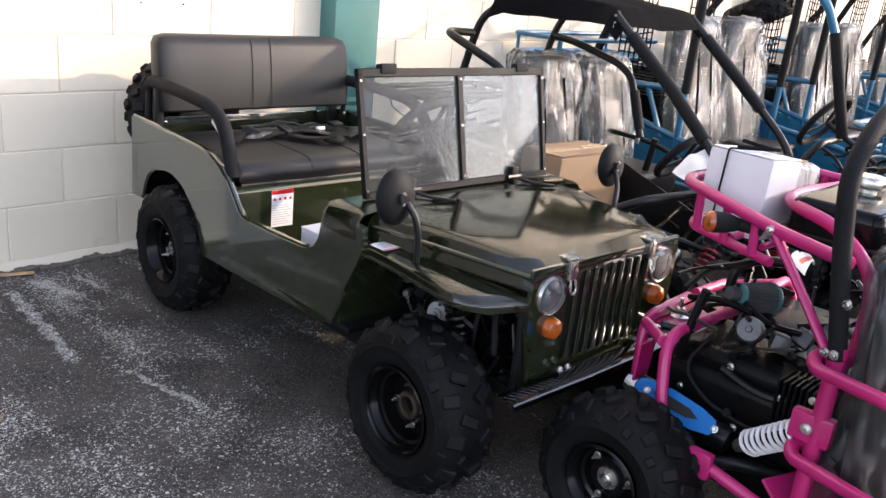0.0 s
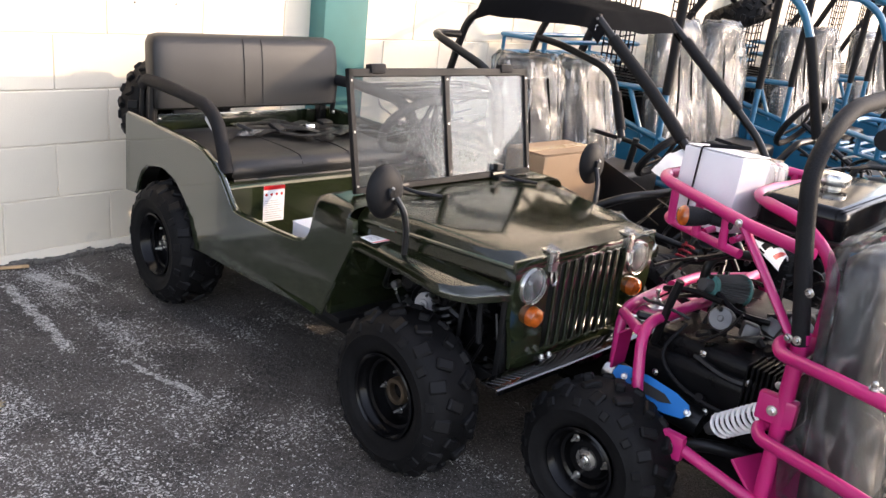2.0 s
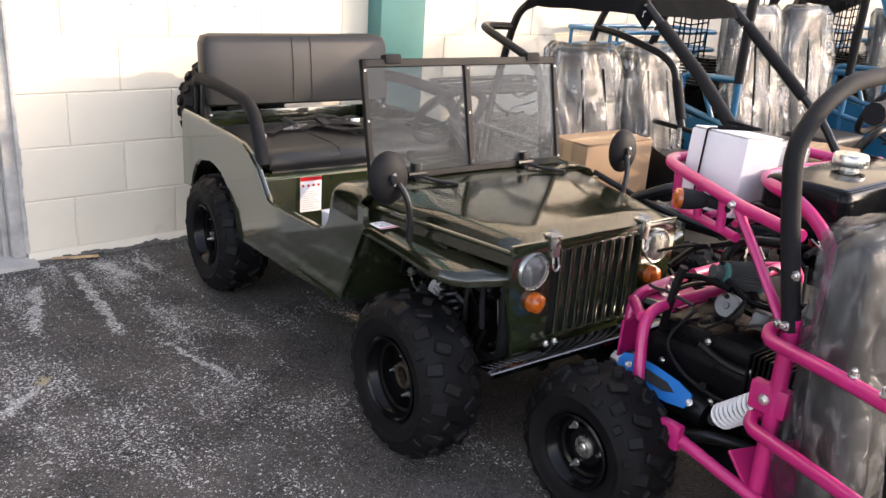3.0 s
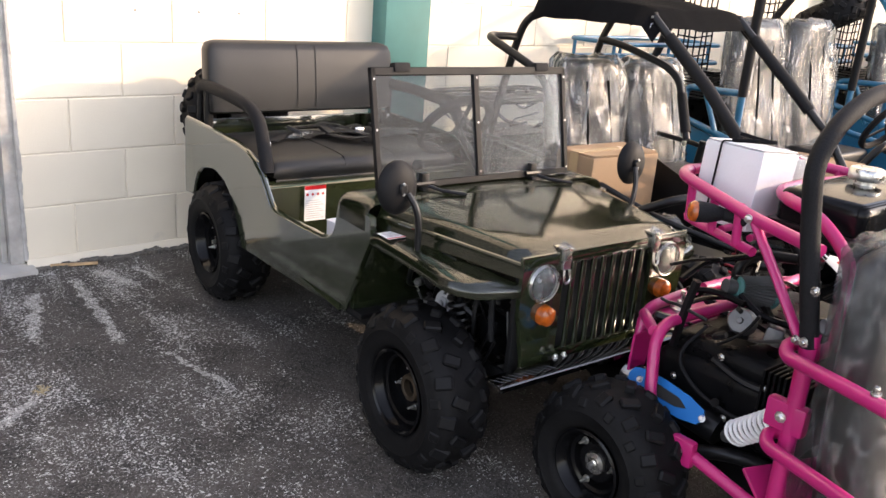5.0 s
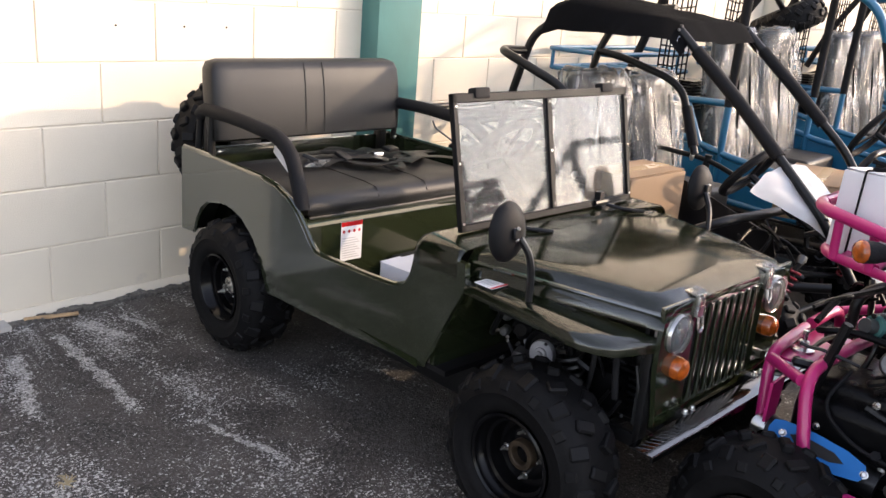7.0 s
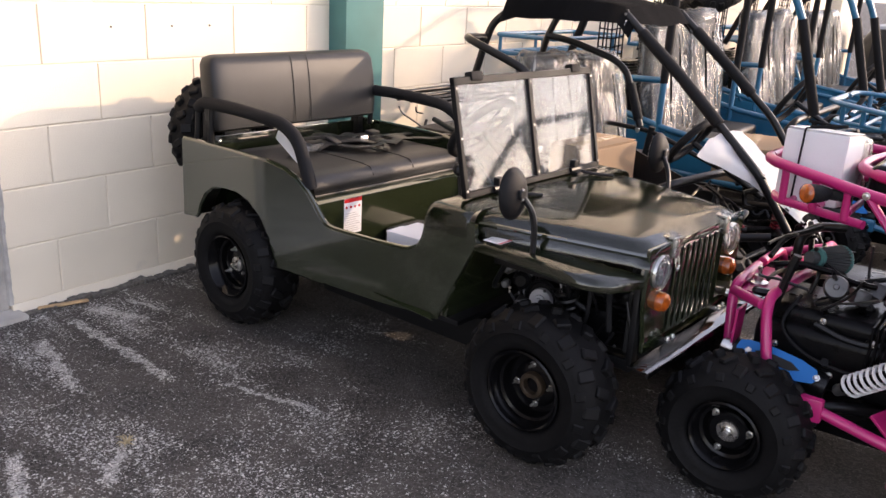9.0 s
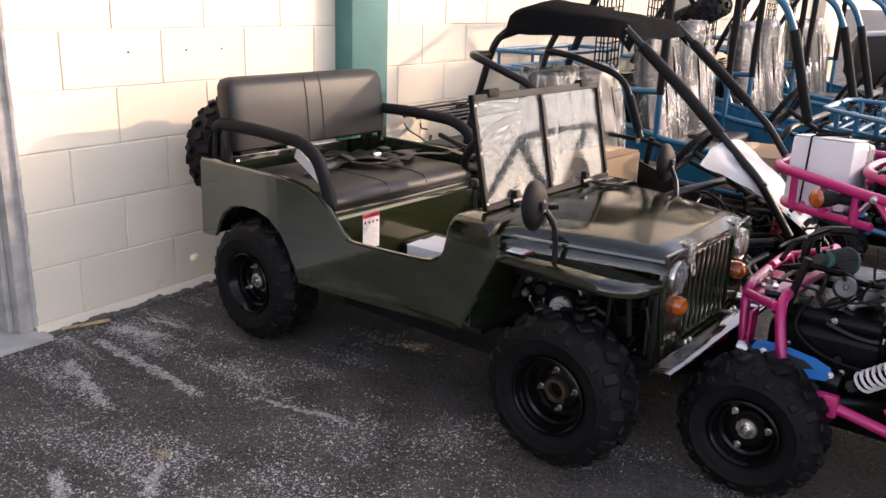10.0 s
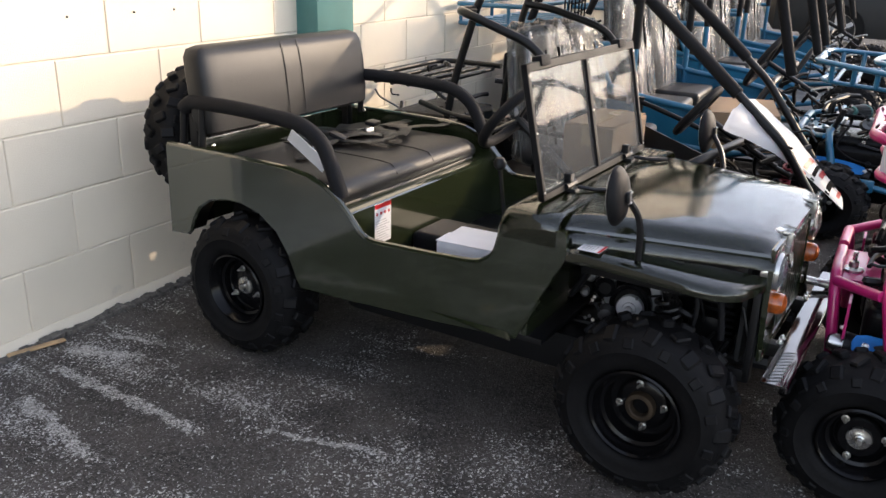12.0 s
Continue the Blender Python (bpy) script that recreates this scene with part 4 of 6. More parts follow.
# windscreen, folded up on its hinges
WS0, WS1 = Vector((0.048, 0, 0.624)), Vector((-0.022, 0, 0.942))
wz = (WS1 - WS0).normalized()
wy = Vector((0, 1, 0))
WM = Matrix.Translation(WS0) @ Matrix((wy, wz, wy.cross(wz))).transposed().to_4x4()
HWS, HH = 0.350, (WS1 - WS0).length
b = B()
for (x0, x1, y0, y1) in ((-HWS, HWS, 0, 0.018), (-HWS, HWS, HH - 0.022, HH), (-HWS, -HWS + 0.016, 0, HH), (HWS - 0.016, HWS, 0, HH), (-0.010, 0.010, 0.018, HH - 0.02)):
    box(b, x0, x1, y0, y1, -0.008, 0.008, 0.002, 1)
bmesh.ops.transform(b, matrix=WM, verts=b.verts)
ws = part("windscreen_frame", b, SEMIMATT, jeep, "black windscreen frame")
for x0, x1 in ((-HWS + 0.015, -0.009), (0.009, HWS - 0.015)):
    b = B()
    box(b, x0, x1, 0.016, HH - 0.02, -0.002, 0.002, 0)
    bmesh.ops.transform(b, matrix=WM, verts=b.verts)
    pn = part("pane", b, PANE, ws, "clear plastic windscreen pane with milky film")
    pn.visible_shadow = False
for x in (-HWS * 0.72, HWS * 0.72):
    b = B()
    box(b, x - 0.026, x + 0.026, HH - 0.014, HH + 0.012, -0.014, 0.014, 0.006)
    bmesh.ops.transform(b, matrix=WM, verts=b.verts)
    part("rubber_stop", b, FOAM, ws)
for x, y in ((-HWS + 0.008, 0.02), (-HWS + 0.008, HH / 2), (-HWS + 0.008, HH - 0.03), (HWS - 0.008, HH / 2), (HWS - 0.008, 0.02), (0, HH * 0.52), (0, HH - 0.03), (0, 0.03), (HWS - 0.008, HH - 0.03)):
    p = WM @ Vector((x, y, 0.008))
    bolt_at(ws, p, WM.to_3x3() @ Vector((0, 0, 1)), 0.0032, 0.003)
for v in (-0.20, 0.20):
    b = B()
    box(b, 0.02, 0.075, v - 0.018, v + 0.018, 0.618, 0.630, 0.003)
    sweep(b, [(0.055, v - 0.03, 0.636), (0.055, v + 0.03, 0.636)], 0.008, 8)
    box(b, 0.04, 0.06, v - 0.012, v + 0.012, 0.628, 0.665, 0.003)
    part("hinge", b, BLACKP, ws)
    b = B()
    sweep(b, [(0.075, v, 0.634), (0.11, v + 0.02, 0.628), (0.15, v + 0.075, 0.622)], 0.005, 6)
    part("wiper", b, BLACKP, ws)

# round mirrors on bent stalks
for s in (-1, 1):
    b = B()
    v = s * 0.40
    if s < 0:
        pts = [(0.310, -0.392, 0.548), (0.310, -0.392, 0.61), (0.302, -0.398, 0.655), (0.284, -0.412, 0.685)]
        c, d = Vector((0.262, -0.428, 0.696)), Vector((1.0, 0.0, 0.08))
    else:
        pts = [(0.285, 0.395, 0.548), (0.285, 0.40, 0.59), (0.265, 0.43, 0.635), (0.23, 0.455, 0.672)]
        c, d = Vector((0.205, 0.465, 0.682)), Vector((1.0, -0.08, 0.08))
    sweep(b, pts, 0.008, 8, rad=0.03)
    mi = part("mirror", b, BLACKP, jeep, "round black mirror on a bent stalk")
    b = B()
    mo = aim(c, d) @ Matrix.Diagonal((1.08, 1.30, 1.1, 1))
    lathe(b, [(0.0, 0.020), (0.020, 0.019), (0.040, 0.012), (0.050, 0.002), (0.051, -0.004), (0.047, -0.006), (0, -0.006)], mo, 28)
    part("mirror_shell", b, SEMIMATT, mi)
    b = B()
    lathe(b, [(0.0, -0.0065), (0.046, -0.0065), (0.046, -0.0075), (0, -0.0075)], mo, 24)
    part("mirror_glass", b, CHROME, mi, "mirror glass")
    b = B()
    box(b, -0.010, 0.010, -0.012, 0.012, 0.012, 0.030, 0.003, 1, aim(c, d))
    part("mirror_bracket", b, BLACKP, mi)
    dn = d.normalized()
    for k in (-1, 1):
        bolt_at(mi, c + dn * 0.028 + Vector((0, 0.0, 0.012 * k)), d, 0.0045, 0.006)

# steering wheel, lever
b = B()
sm = aim((-0.30, 0.165, 0.715), (-0.75, 0, 0.62))
ring = [sm @ Vector((0.125 * math.cos(2 * math.pi * i / 32), 0.125 * math.sin(2 * math.pi * i / 32), 0)) for i in range(32)]
sweep(b, ring, 0.0155, 10, closed=True)
sw_ = part("steering_wheel", b, FOAM, jeep, "black foam steering wheel")
b = B()
for a in (90, 210, 330):
    e = sm @ Vector((0.125 * math.cos(radians(a)), 0.125 * math.sin(radians(a)), 0))
    sweep(b, [sm @ Vector((0, 0, -0.02)), e], 0.010, 8, flat=0.5)
sweep(b, [sm @ Vector((0, 0, -0.01)), Vector((0.03, 0.165, 0.45))], 0.014, 8)
part("steering_column", b, BLACKP, sw_)
b = B()
sweep(b, [(-0.22, -0.01, 0.40), (-0.245, -0.013, 0.585)], 0.006, 8)
lathe(b, [(0, 0.022), (0.012, 0.019), (0.019, 0.008), (0.018, -0.006), (0.008, -0.016), (0, -0.016)], pose(-0.247, -0.013, 0.603), 16)
part("gear_lever", b, BLACKP, jeep)

# label on the seat box
b = B()
box(b, -0.4995, -0.4985, -0.278, -0.200, 0.378, 0.497, 0)
lab = part("label", b, WHITE, jeep, "white warning label with a red heading")
b = B()
box(b, -0.4983, -0.4980, -0.278, -0.200, 0.484, 0.497, 0)
part("label_heading", b, RED, lab)
for k in range(4):
    b = B()
    lathe(b, [(0, 0.0003), (0.005, 0.0003), (0.005, 0)], aim((-0.4983, -0.268 + 0.019 * k, 0.468), (1, 0, 0)), 8)
    part("label_icon", b, RED, lab)
for k in range(9):
    b = B()
    box(b, -0.4984, -0.4981, -0.272, -0.208 - 0.008 * (k % 3), 0.386 + 0.0075 * k, 0.388 + 0.0075 * k, 0)
    part("label_text", b, PALEINK, lab)

# things lying in the tub
bx_ = thing("small_box", JEEP @ pose(-0.165, -0.245, 0.301, 0, 0, 4), "small white cardboard box on the floor pan", "box")
b = B()
box(b, -0.10, 0.10, -0.075, 0.075, 0, 0.155, 0.003)
part("carton", b, PAPER, bx_)
b = B()
box(b, -0.102, 0.102, -0.076, 0.0, 0.1555, 0.158, 0.001)
part("flap", b, PAPER, bx_)
belts = thing("seat_belts", JEEP @ pose(-0.86, 0.02, 0.578), "black safety belts heaped on the bench", "belt")
rg = random.Random(21)
for i in range(16):
    b = B()
    p = Vector((rg.uniform(-0.12, 0.10), rg.uniform(-0.16, 0.26), 0.010))
    pts = [p]
    a = rg.uniform(0, 6.28)
    for k in range(4):
        a += rg.uniform(-0.9, 0.9)
        pts.append(pts[-1] + Vector((0.055 * math.cos(a), 0.075 * math.sin(a), rg.uniform(-0.015, 0.016))))
    for q in pts:
        q.z = max(0.010, q.z)
        q.x = max(-0.13, min(0.17, q.x))
    sweep(b, pts, 0.021, 6, rad=0.03, flat=0.12)
    part("strap", b, WEBBING, belts)
for i in range(4):
    b = B()
    box(b, -0.028, 0.028, -0.018, 0.018, 0.0, 0.014, 0.004, 2, pose(rg.uniform(-0.08, 0.12), -0.16 + 0.12 * i, 0.022, rg.uniform(-20, 20), rg.uniform(-25, 25), rg.uniform(0, 180)))
    part("buckle", b, BLACKP if i != 2 else CHROME, belts)
b = B()
box(b, -0.05, 0.05, -0.04, 0.04, 0, 0.004, 0.001, 1, pose(0.03, -0.17, 0.015, 8, -10, 25))
part("manual_bag", b, BAG, belts, "flat clear plastic pouch")

# ---- buggies ----
def tube(parent, pts, r, material, name="frame_tube", rad=0.05, label="", n=10, flat=1.0):
    b = B()
    sweep(b, pts, r, n, rad=rad, flat=flat)
    return part(name, b, material, parent, label)


def seat_in_bag(parent, x, y, z0, z1, w=0.36, lean=0.18, seed=1, bag=True, film_mat=None):
    """A black bucket seat, facing -y, with a loose clear bag pulled over it."""
    rg = random.Random(seed)
    hgt = z1 - z0

    def rings(grow, rough_):
        rows = []
        for i in range(35):
            f = i / 34
            ww = (w / 2) * (0.92 + 0.10 * math.sin(math.pi * min(1, f * 1.15)) - 0.38 * max(0, f - 0.72) ** 1.2 / 0.28 ** 0.2) + grow
            th = (0.070 - 0.022 * f) + grow * 0.8
            if i in (0, 34):
                ww, th = ww * 0.86, th * 0.6
            yc = y + lean * hgt * (f - 0.3)
            zc = z0 + hgt * f + (grow * 0.9 if i == 34 else 0)
            row = []
            for k in range(72):
                a = 2 * math.pi * k / 72
                cx, cy = math.cos(a), math.sin(a)
                ridge = 0.5 - abs(noise.noise((4.5 * cx + seed * 3 + 1.5 * f, 4.5 * cy, f * 1.3 + seed)))
                fine = 0.5 - abs(noise.noise((10 * cx - 2.5 * f, 10 * cy + seed, f * 3.0)))
                d = rough_ * (noise.noise((2 * cx + seed * 7, 2 * cy, f * 2.4 + seed)) + 0.7 * ridge + 0.3 * fine)
                row.append((x + (ww + d) * math.copysign(abs(cx) ** 0.6, cx), yc + (th + d) * math.copysign(abs(cy) ** 0.7, cy), zc + 0.4 * d))
            rows.append(row)
        return rows
    b = B()
    loft(b, rings(0, 0.003), closed=True)
    st = part("seat", b, VINYL, parent, "black bucket seat under clear plastic", 60)
    b = B()
    box(b, x - w * 0.46, x + w * 0.46, y - 0.34, y - 0.02, z0 - 0.03, z0 + 0.09, 0.03, 3)
    part("seat_base", b, VINYL, st)
    for s in (-1, 1):
        tube(st, [(x + s * 0.07, y - 0.066 + lean * hgt * 0.55, z0 + hgt * 0.85), (x + s * 0.075, y - 0.078 + lean * hgt * 0.2, z0 + hgt * 0.5), (x + s * 0.09, y - 0.10, z0 + hgt * 0.15)], 0.006, FABRIC, "belt", flat=0.3)
    if bag:
        b = B()
        loft(b, rings(0.020, 0.034), closed=True, caps=True)
        part("bag", b, film_mat or BAG, st, "crumpled clear plastic bag", 80)
    return st


def steering(parent, c, d, r=0.14, col_to=None):
    b = B()
    m = aim(c, d)
    sweep(b, [m @ Vector((r * math.cos(2 * math.pi * i / 28), r * math.sin(2 * math.pi * i / 28), 0)) for i in range(28)], 0.016, 8, closed=True)
    s = part("steering_wheel", b, FOAM, parent, "black foam steering wheel")
    b = B()
    for a in (80, 200, 320):
        sweep(b, [m @ Vector((0, 0, -0.015)), m @ Vector((r * math.cos(radians(a)), r * math.sin(radians(a)), 0))], 0.011, 8, flat=0.5)
    if col_to:
        sweep(b, [m @ Vector((0, 0, -0.01)), col_to], 0.014, 8)
    part("steering_column", b, BLACKP, s)


def kart_wheel(parent, x, y, z, side, R=0.18, W=0.17, turn=0, steer=0):
    wh = wheel(parent, x, y, z, side, R=R, W=W, rim=0.085, turn=turn, dish=0.045)
    wh.matrix_local = pose(x, y, z, 0, 0, (-90 if side < 0 else 90) + steer) @ pose(0, 0, 0, 0, turn, 0)
    return wh


def clutter(parent, x0, x1, y0, y1, z0, z1, n, seed, mats):
    """Hoses, cables and small fittings round an engine or under a dash."""
    rg = random.Random(seed)
    for i in range(n):
        p = Vector((rg.uniform(x0, x1), rg.uniform(y0, y1), rg.uniform(z0, z1)))
        pts = [p]
        d = Vector((rg.uniform(-1, 1), rg.uniform(-1, 1), rg.uniform(-0.8, 0.8)))
        for k in range(3):
            d += Vector((rg.uniform(-0.7, 0.7), rg.uniform(-0.7, 0.7), rg.uniform(-0.6, 0.6)))
            q = pts[-1] + d.normalized() * rg.uniform(0.04, 0.09)
            pts.append(Vector((min(max(q.x, x0), x1), min(max(q.y, y0), y1), min(max(q.z, z0), z1))))
        tube(parent, pts, rg.choice((0.004, 0.006, 0.008, 0.011)), rg.choice(mats), rg.choice(("hose", "cable")), 0.04, n=6)


# the black roofed buggy beside the olive car
def roofed_buggy(M, frame_mat, panel_mat, label, seats=((0.02, 0.88), (0.48, 0.86)), net=False, nose=True, tall=0.0, group="parked buggies"):
    k = thing("buggy", M, label, "buggy", group)
    T = 1.09 + tall
    r = 0.0165
    # rear posts that curve into the roof
    near_post = [(-0.25, 0.02, 0.30), (-0.26, -0.03, 0.62), (-0.265, -0.13, 0.94), (-0.262, -0.16, T - 0.07), (-0.225, -0.26, T + 0.015), (-0.185, -0.45, T + 0.01)]
    far_post = [(0.34, 0.02, 0.30), (0.33, -0.02, 0.62), (0.31, -0.10, 0.94), (0.33, -0.15, T - 0.03), (0.34, -0.24, T + 0.05), (0.32, -0.45, T + 0.07)]
    for pts in (near_post, far_post):
        tube(k, pts, r, BLACKP, "roll_bar", 0.10)
    # roof frame, front cross bar and its sleeves
    tube(k, [(-0.215, -0.30, T + 0.01), (-0.125, -0.72, T + 0.003)], r, BLACKP, "roof_bar")
    tube(k, [(0.34, -0.26, T + 0.03), (0.46, -0.72, T + 0.005)], r, BLACKP, "roof_bar")
    tube(k, [(-0.14, -0.69, T - 0.022), (0.46, -0.69, T - 0.022)], r * 1.0, BLACKP, "roof_bar")
    # side arms: out from the post, forward, then down into a padded sleeve
    tube(k, [(-0.275, -0.13, 0.955), (-0.44, -0.15, 0.962), (-0.50, -0.215, 0.957), (-0.475, -0.46, 0.865), (-0.47, -0.53, 0.80), (-0.465, -0.56, 0.57)], r, BLACKP, "side_arm", 0.07)
    tube(k, [(0.31, -0.10, 0.95), (0.33, -0.22, 0.935), (0.395, -0.43, 0.865), (0.412, -0.495, 0.815), (0.35, -0.625, 0.57)], r, BLACKP, "side_arm", 0.07)
    for x0, x1, y0, y1 in ((-0.468, -0.465, -0.535, -0.56), (0.398, 0.358, -0.53, -0.61)):
        tube(k, [(x0, y0, 0.755), (x1, y1, 0.60)], r * 1.35, FOAM, "sleeve", 0)
        b = B()
        lathe(b, [(0.012, 0), (0.014, -0.02), (0.008, -0.03), (0.011, -0.045), (0.006, -0.06)], pose(x1, y1, 0.60), 10)
        part("arm_pin", b, CHROME, k)
    # front pillars, foam sleeves over the upper half
    for a, m_, c, e in (((-0.135, -0.715, T), (-0.095, -0.97, 0.86), (-0.165, -1.344, 0.547), (-0.125, -1.475, 0.34)), ((0.455, -0.715, T), (0.495, -0.97, 0.86), (0.53, -1.17, 0.67), (0.52, -1.40, 0.36))):
        a, m_, c, e = map(Vector, (a, m_, c, e))
        tube(k, [a, m_, c, e], r, BLACKP, "front_pillar", 0.05)
        tube(k, [a.lerp(m_, 0.28), m_, m_.lerp(c, 0.5)], r * 1.45, FOAM, "sleeve", 0.03)
        bolt_at(k, a + Vector((-0.016, -0.005, 0)), (-1, -0.3, 0), 0.006, 0.008, material=CASTING)
    # roof cloth, sagging between its bars
    b = B()
    rows = []
    for i in range(11):
        f = i / 10
        yy = -0.23 - 0.53 * f
        row = []
        for j in range(15):
            g = j / 14
            xx = (-0.292 + 0.110 * f) * (1 - g) + (0.375 + 0.115 * f) * g
            edge = min(g, 1 - g)
            zz = T + 0.030 + 0.085 * math.sqrt(math.sin(math.pi * min(1, max(0, g)))+ 1e-6) * (1 - f) ** 0.7 + (-0.068 if j in (0, 14) else (-0.008 if j in (1, 13) else 0.0)) - 0.022 * f * math.sin(math.pi * g) + 0.012 * noise.noise((xx * 9, yy * 9, 2))
            if i == 0:
                zz -= 0.03
            if i == 10:
                zz, yy = zz - 0.055, -0.758
            row.append((xx, yy + (0.02 if i == 0 else 0), zz))
        rows.append(row)
    loft(b, rows, caps=False)
    shade_thick(b, 0.004)
    part("roof_cloth", b, FABRIC, k, "sagging black fabric roof", 60)
    # ring and pin on the front corner
    b = B()
    sweep(b, [(-0.16 + 0.010 * math.cos(a * 0.393), -0.73, T - 0.045 + 0.024 * math.sin(a * 0.393)) for a in range(16)], 0.0012, 5, closed=True)
    part("split_ring", b, CHROME, k)
    # lower frame, floor, side panels
    for s in (-1, 1):
        xs = 0.46 * s
        tube(k, [(xs * 0.78, 0.10, 0.34), (xs, -0.10, 0.30), (xs, -0.95, 0.27), (xs * 0.55, -1.45, 0.34)], r, frame_mat, rad=0.08)
        tube(k, [(xs * 0.78, 0.06, 0.58), (xs, -0.15, 0.56), (xs, -0.64, 0.54), (xs * 0.85, -1.05, 0.42), (xs * 0.5, -1.35, 0.34)], r * 0.7, frame_mat, rad=0.08)
        tube(k, [(xs, -0.64, 0.56), (xs, -0.60, 0.28)], r, frame_mat, rad=0)
        tube(k, [(xs, -0.15, 0.56), (xs, -0.12, 0.30)], r, frame_mat, rad=0)
        b = B()
        prism(b, [(-0.12, 0.21), (-0.12, 0.31), (-0.64, 0.31), (-1.05, 0.29), (-1.15, 0.24), (-0.95, 0.20)], "yz", xs * 0.96, xs * 0.975)
        part("side_panel", b, panel_mat, k)
    # tall black splash panel beside the pedals
    b = B()
    prism(b, [(-0.50, 0.24), (-0.50, 0.56), (-0.70, 0.56), (-1.15, 0.40), (-1.20, 0.26)], "yz", -0.024, -0.016)
    part("splash_panel", b, panel_mat, k)
    b = B()
    box(b, -0.44, 0.44, -1.2, -0.05, 0.19, 0.205, 0.003)
    part("floor_pan", b, BLACKP, k)
    # rear rack
    for yy in (0.30, 0.22, 0.14, 0.06):
        tube(k, [(-0.33, yy, 0.64), (0.33, yy, 0.64)], 0.010, frame_mat, "rack_tube", 0)
    tube(k, [(-0.34, 0.02, 0.655), (-0.36, 0.30, 0.655), (-0.30, 0.36, 0.655), (0.30, 0.36, 0.655), (0.36, 0.30, 0.655), (0.34, 0.02, 0.655)], 0.013, frame_mat, "rack_tube", 0.04)
    # motor behind the seats
    b = B()
    box(b, -0.22, 0.20, -0.02, 0.30, 0.22, 0.50, 0.03, 3)
    en = part("engine", b, ENGINE, k)
    clutter(k, -0.32, 0.30, 0.0, 0.34, 0.42, 0.66, 14, 5, (BLACKP, ENGINE, BLACKP, CASTING))
    for s in (-1, 1):
        kart_wheel(k, 0.44 * s, 0.12, 0.20, s, R=0.20, turn=15)
        kart_wheel(k, 0.48 * s, -1.30, 0.18, s, R=0.18, W=0.14, turn=40)
        shock(k, (0.40 * s, -1.30, 0.19), (0.25 * s, -1.34, 0.41), DARKRED, r=0.021, wire=0.0045, turns=9, label="black damper with a red spring")
        tube(k, [(0.12 * s, -1.22, 0.25), (0.42 * s, -1.30, 0.20), (0.12 * s, -1.40, 0.25)], 0.011, BLACKP, "wishbone", 0.02)
    for i, (sx, zt) in enumerate(seats):
        seat_in_bag(k, sx, -0.34, 0.32, zt + tall * 0.75, 0.40, 0.16, 3 + i)
    steering(k, (0.085, -0.975, 0.59), (0.0, 0.79, 0.62), 0.115, (0.10, -1.30, 0.40))
    # dash hoop
    tube(k, [(-0.44, -1.0, 0.44), (-0.38, -1.10, 0.50), (0.1, -1.18, 0.50), (0.46, -1.0, 0.44)], r, frame_mat, rad=0.06)
    clutter(k, -0.36, 0.30, -1.42, -1.10, 0.30, 0.54, 22, 9, (BLACKP, BLACKP, ENGINE))
    if nose:
        b = B()
        def nose_point(f, g, lift=0.0):
            """A point of the fairing: f from the dash to the tip, g across it."""
            near_edge = Vector((-0.313, -1.150, 0.606)).lerp(Vector((-0.045, -1.575, 0.30)), f)
            far_edge = Vector((0.06, -1.20, 0.640)).lerp(Vector((0.20, -1.53, 0.29)), f)
            p = near_edge.lerp(far_edge, g * (1 - 0.25 * f) + 0.125 * f)
            p.z += lift + (0.055 - 0.02 * f) * math.sin(math.pi * g) ** 0.5 + 0.03 * math.sin(math.pi * f) + 0.016 * noise.noise((5 * f, 7 * g, 2)) * (1 - f)
            p.x += 0.02 * noise.noise((6 * f, 3 * g, 7)) * (1 - f)
            return p
        loft_rows = [[nose_point(i / 20, j / 24) for j in range(25)] for i in range(21)]
        loft(b, loft_rows, caps=False)
        shade_thick(b, 0.005)
        ns = part("nose_fairing", b, WHITE, k, "white plastic nose with red and black flashes", 60)
        for f0, f1, a0, a1, m_ in ((0.62, 0.66, 0, 7, RED), (0.70, 0.73, 0, 9, FABRIC), (0.76, 0.80, 2, 11, RED), (0.83, 0.87, 0, 8, FABRIC), (0.89, 0.91, 3, 12, FABRIC), (0.93, 0.96, 1, 9, RED)):
            b = B()
            band = [[nose_point(min(0.99, f + 0.06 * (j - a0) / (a1 - a0)), j / 12, 0.003) for j in range(a0, a1 + 1)] for f in (f0, (f0 + f1) / 2, f1)]
            loft(b, band, caps=False)
            shade_thick(b, 0.001)
            part("flash", b, m_, ns)
    if net:
        b = B()
        for j in range(9):
            xx = -0.33 + j * 0.045
            sweep(b, [(xx, 0.12 + 0.02 * math.sin(j), T + 0.12), (xx + 0.01, 0.14, T - 0.15), (xx - 0.005, 0.16, 0.62)], 0.0045, 5)
        for i in range(13):
            zz = 0.64 + i * 0.047
            sweep(b, [(-0.335, 0.155, zz), (-0.15, 0.15, zz - 0.012), (0.035, 0.15, zz)], 0.0045, 5)
        tagged(part("rear_net", b, FABRIC, k, "black knotted cargo net"), kind="stuff")
    return k


A_M = pose(1.90, -0.55, 0)
roofed_buggy(A_M, BLACKP, BLACKP, "black roofed buggy with plastic-wrapped seats and white nose")

